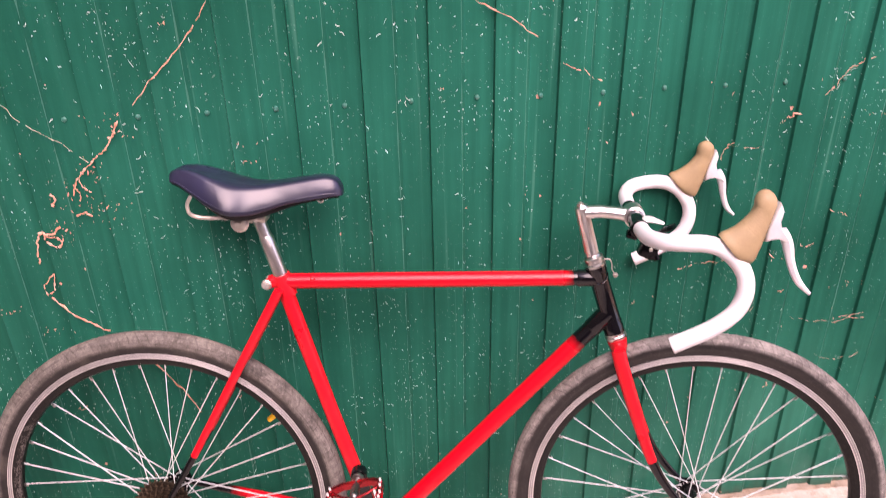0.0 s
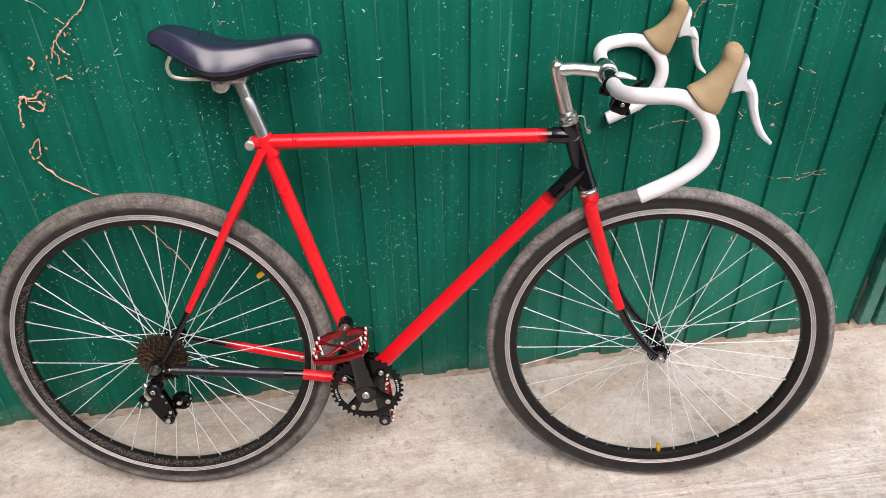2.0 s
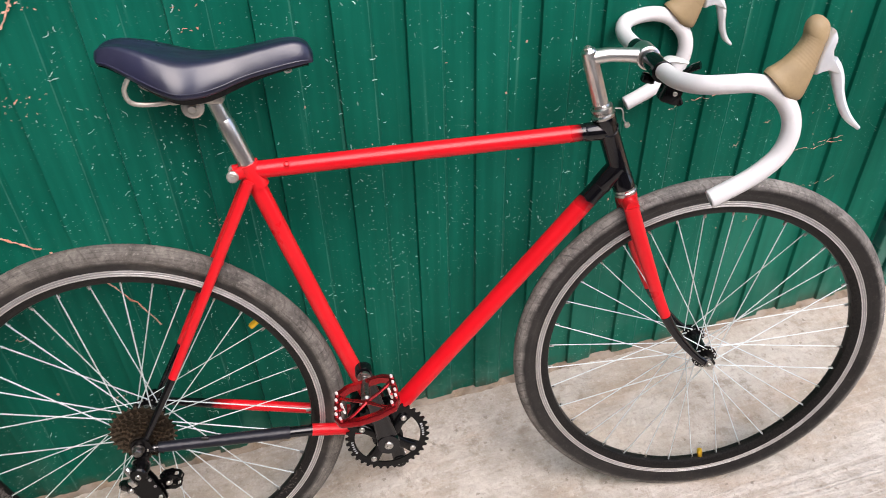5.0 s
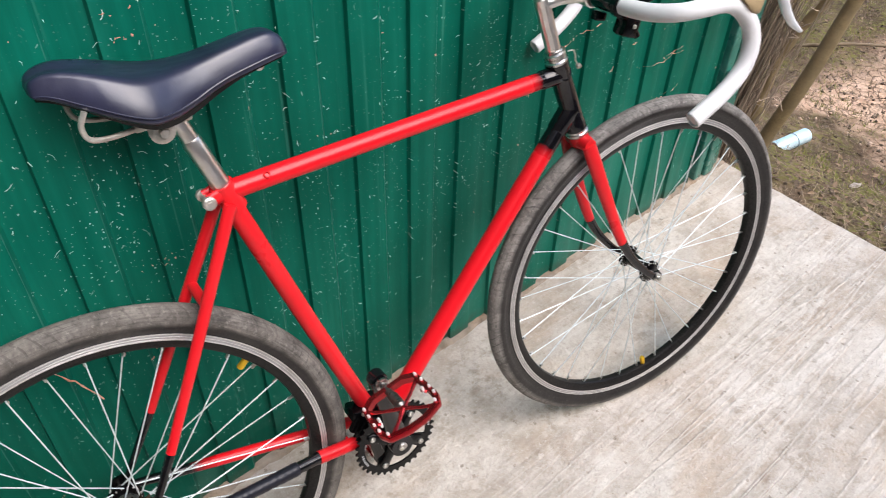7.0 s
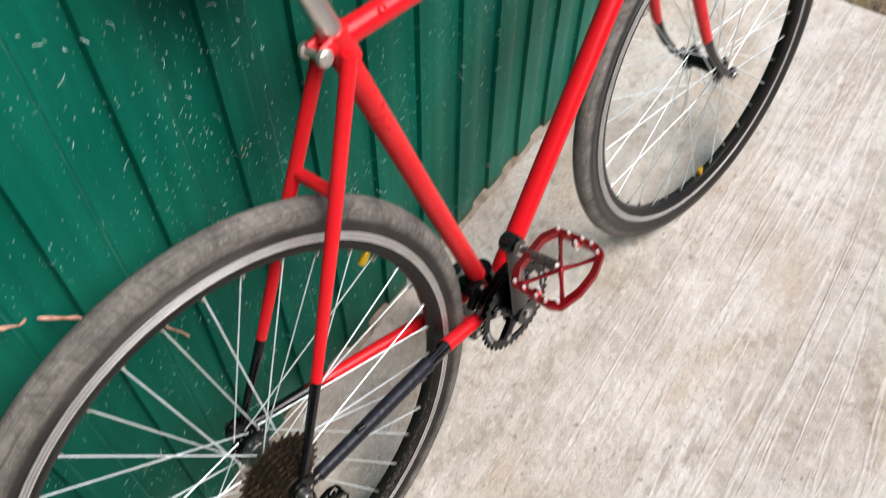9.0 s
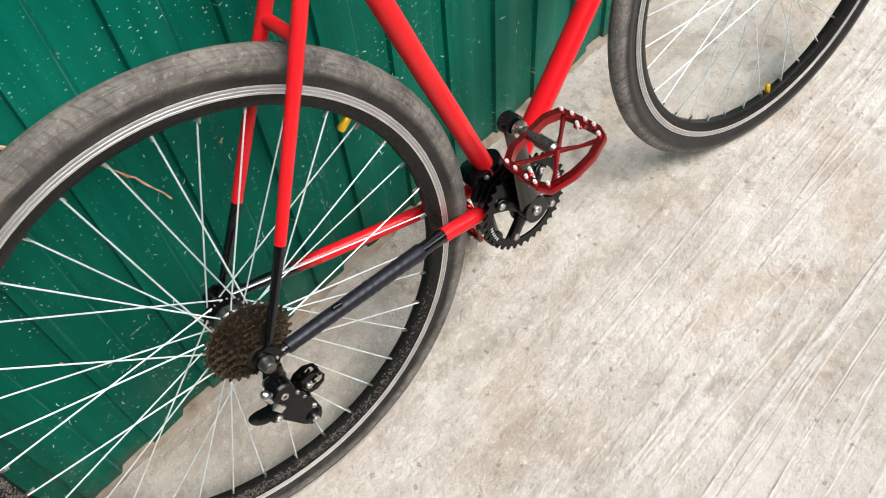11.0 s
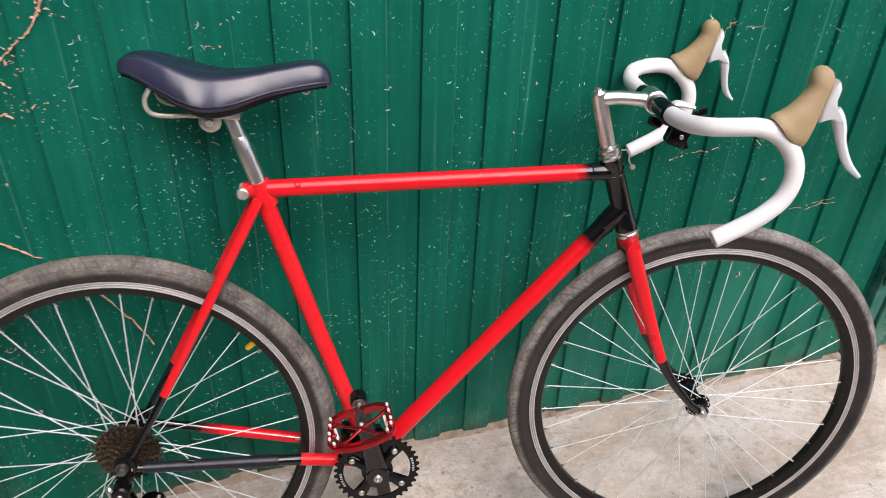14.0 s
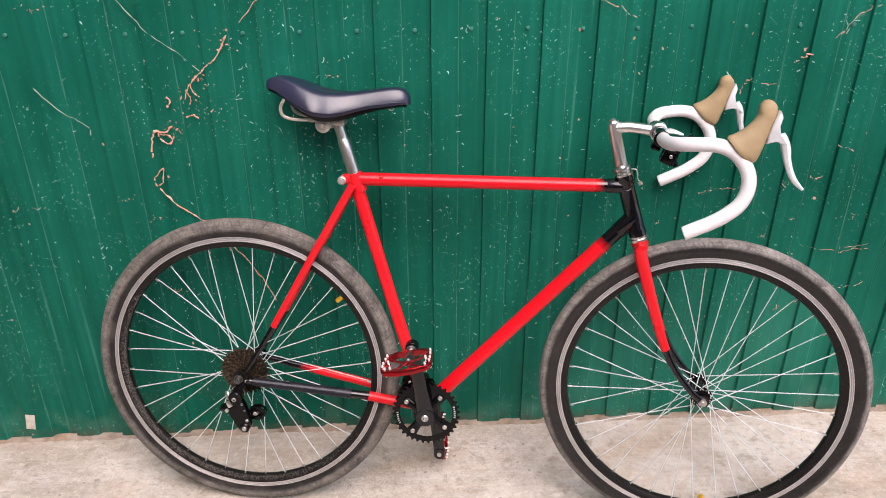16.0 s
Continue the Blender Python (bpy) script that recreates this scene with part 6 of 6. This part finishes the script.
scatter("dry_straw", "scattered dry straw and grass stalks on the soil", "straw", 13000, STRAW, straw_piece, 21)
scatter("grass", "patches of short green moss and grass", "grass", 6500, MOSS, blade_piece, 22)
scatter("leaf_litter", "brown dead leaves lying on the soil", "leaf litter", 2600, LEAF, leaf_piece, 23)

def clod(size):
    def make(g, rng, p):
        s = size * rng.uniform(0.3, 1.0) ** 1.5
        t = Matrix.Translation(p + Vector((0, 0, s * 0.2))) @ Euler((rng.uniform(0, 6), rng.uniform(0, 6), rng.uniform(0, 6))).to_matrix().to_4x4()
        v = [(1, 0, 0), (-1, 0, 0), (0, 1, 0), (0, -1, 0), (0, 0, 1), (0, 0, -1)]
        g.add([t @ (Vector(q) * s * rng.uniform(0.6, 1.1)) for q in v], [(0, 2, 4), (2, 1, 4), (1, 3, 4), (3, 0, 4), (2, 0, 5), (1, 2, 5), (3, 1, 5), (0, 3, 5)], 0)
    return make


scatter("soil_clods", "small crumbs and clods of brown soil", "soil", 2600, CRUMB, clod(0.012), 31)
scatter("clay_clods", "dry lumps of pale pinkish clay", "clay", 260, CLAY, clod(0.016), 32, (2.60, 4.6, -1.3, 0.42))

# lime spatter: short curved hairs stuck on the sheet
rng = random.Random(41)
g = Geo()
for k in range(2100):
    x = -1.0 + 2.3 * rng.random() ** 1.35
    z = rng.uniform(0.12, 1.62)
    if k % 2:  # many hang together along the pale edge of a rib
        x = rib(math.floor((x - RIB_AT) / PITCH)) + rng.gauss(0.064, 0.012)
        z = 0.16 * math.floor(z / 0.16) + rng.gauss(0.08, 0.03)
    if wave(x, z, 13.0, 2.4) < -0.12 + 0.25 * rng.random():
        continue
    a, turn, step, w = rng.uniform(0, 6.28), rng.uniform(-0.55, 0.55), rng.uniform(0.0006, 0.0016) * rng.choice((1, 1, 1, 2.2)), rng.uniform(0.0003, 0.0007)
    pts = []
    for i in range(5):
        nx, nz = -math.sin(a) * w * (0.4 + 0.6 * math.sin(math.pi * (i + 0.6) / 5.2)), math.cos(a) * w
        y = wall_at(x, 0.0042) - 0.0006
        pts += [(x - nx, y, z - nz), (x + nx, y, z + nz)]
        x, z, a = x + step * math.cos(a), z + step * math.sin(a), a + turn
    g.add(pts, [(2 * i, 2 * i + 1, 2 * i + 3, 2 * i + 2) for i in range(4)])
thing("lime_spatter", "pale lime spatter and hairs stuck to the door", "spatter", kind="stuff", geo=g, mats=LIME, sharp=180)

# dry mud: small torn specks thrown on the sheet, a few together
rng = random.Random(47)
g = Geo()
for k in range(40):
    cx, cz = rng.uniform(-0.95, 1.25), rng.uniform(0.25, 1.45)
    if k < 9:  # crumbs of the dead climber
        cx, cz = (-0.40, 1.05, -0.46, 0.965, -0.44, 0.90, -0.52, 0.86, -0.50, 0.93)[2 * (k % 5):2 * (k % 5) + 2]
    for i in range(rng.choice((1, 1, 2, 4, 7, 9)) + 9 * (k < 9)):
        x, z, r = cx + rng.gauss(0, 0.020) * (i > 0), cz + rng.gauss(0, 0.016 if k < 9 else 0.006) * (i > 0), rng.uniform(0.0006, 0.0017) * (1.2 if i == 0 else 0.75)
        y = wall_at(x, 0.0042) - 0.0006
        tilt, long = rng.uniform(0, 3.14), rng.uniform(1.2, 3.2)
        rim = []
        for a in range(8):
            p, q = long * r * rng.uniform(0.5, 1.2) * math.cos(a * 0.785), r * rng.uniform(0.4, 1.1) * math.sin(a * 0.785)
            rim.append((x + p * math.cos(tilt) - q * math.sin(tilt), y, z + p * math.sin(tilt) + q * math.cos(tilt)))
        g.add(rim + [(x, y - 0.0007, z)], [(a, (a + 1) % 8, 8) for a in range(8)])
thing("mud_specks", "small specks of dry reddish mud on the door", "mud", kind="stuff", geo=g, mats=DRY_MUD, sharp=180)

can = thing("spray_can", "pale blue and white dented tin can on the soil", "can", m=pose(2.15, 0.054, soil_height(2.15, 0.054) + 0.030, 0, 84, -14))
part("body", Geo().lathe([(0.0255, -0.084), (0.0275, -0.082), (0.0280, -0.078), (0.0272, -0.010), (0.0275, 0.066), (0.0270, 0.074), (0.0245, 0.077)], axis=(0, 0, 1), n=26), CAN, can)
part("end", Geo().lathe([(0.0262, -0.0865), (0.0262, -0.084), (0.0225, -0.0835), (0.0215, -0.080)], axis=(0, 0, 1), n=22), NUT_GREY, can, "dull grey metal end")
part("band", Geo().lathe([(0.0277, 0.008), (0.0283, 0.009), (0.0283, 0.012), (0.0277, 0.013)], axis=(0, 0, 1), n=26), CAN_PRINT, can, "dark printed band")
for x, y, s in ((2.075, -0.235, 0.020), (1.725, -0.465, 0.020)):
    g = Geo()
    rng = random.Random(int(x * 100))
    rings = []
    for i in range(7):
        h = -1 + 2 * i / 6
        r = math.sqrt(max(0.06, 1 - h * h)) * s * 0.6
        rings.append([(r * rng.uniform(0.55, 1.3) * math.cos(t), r * rng.uniform(0.45, 1.1) * math.sin(t), s * (h + rng.uniform(-0.16, 0.16))) for t in [2 * math.pi * k / 9 for k in range(9)]])
    g.loft(rings)
    thing("crumpled_paper", "crumpled dirty white paper scrap on the soil", "litter", m=pose(x, y, soil_height(x, y) + 0.016, 62, 20, 35), group="litter on the soil", geo=g, mats=PAPER, sharp=12)
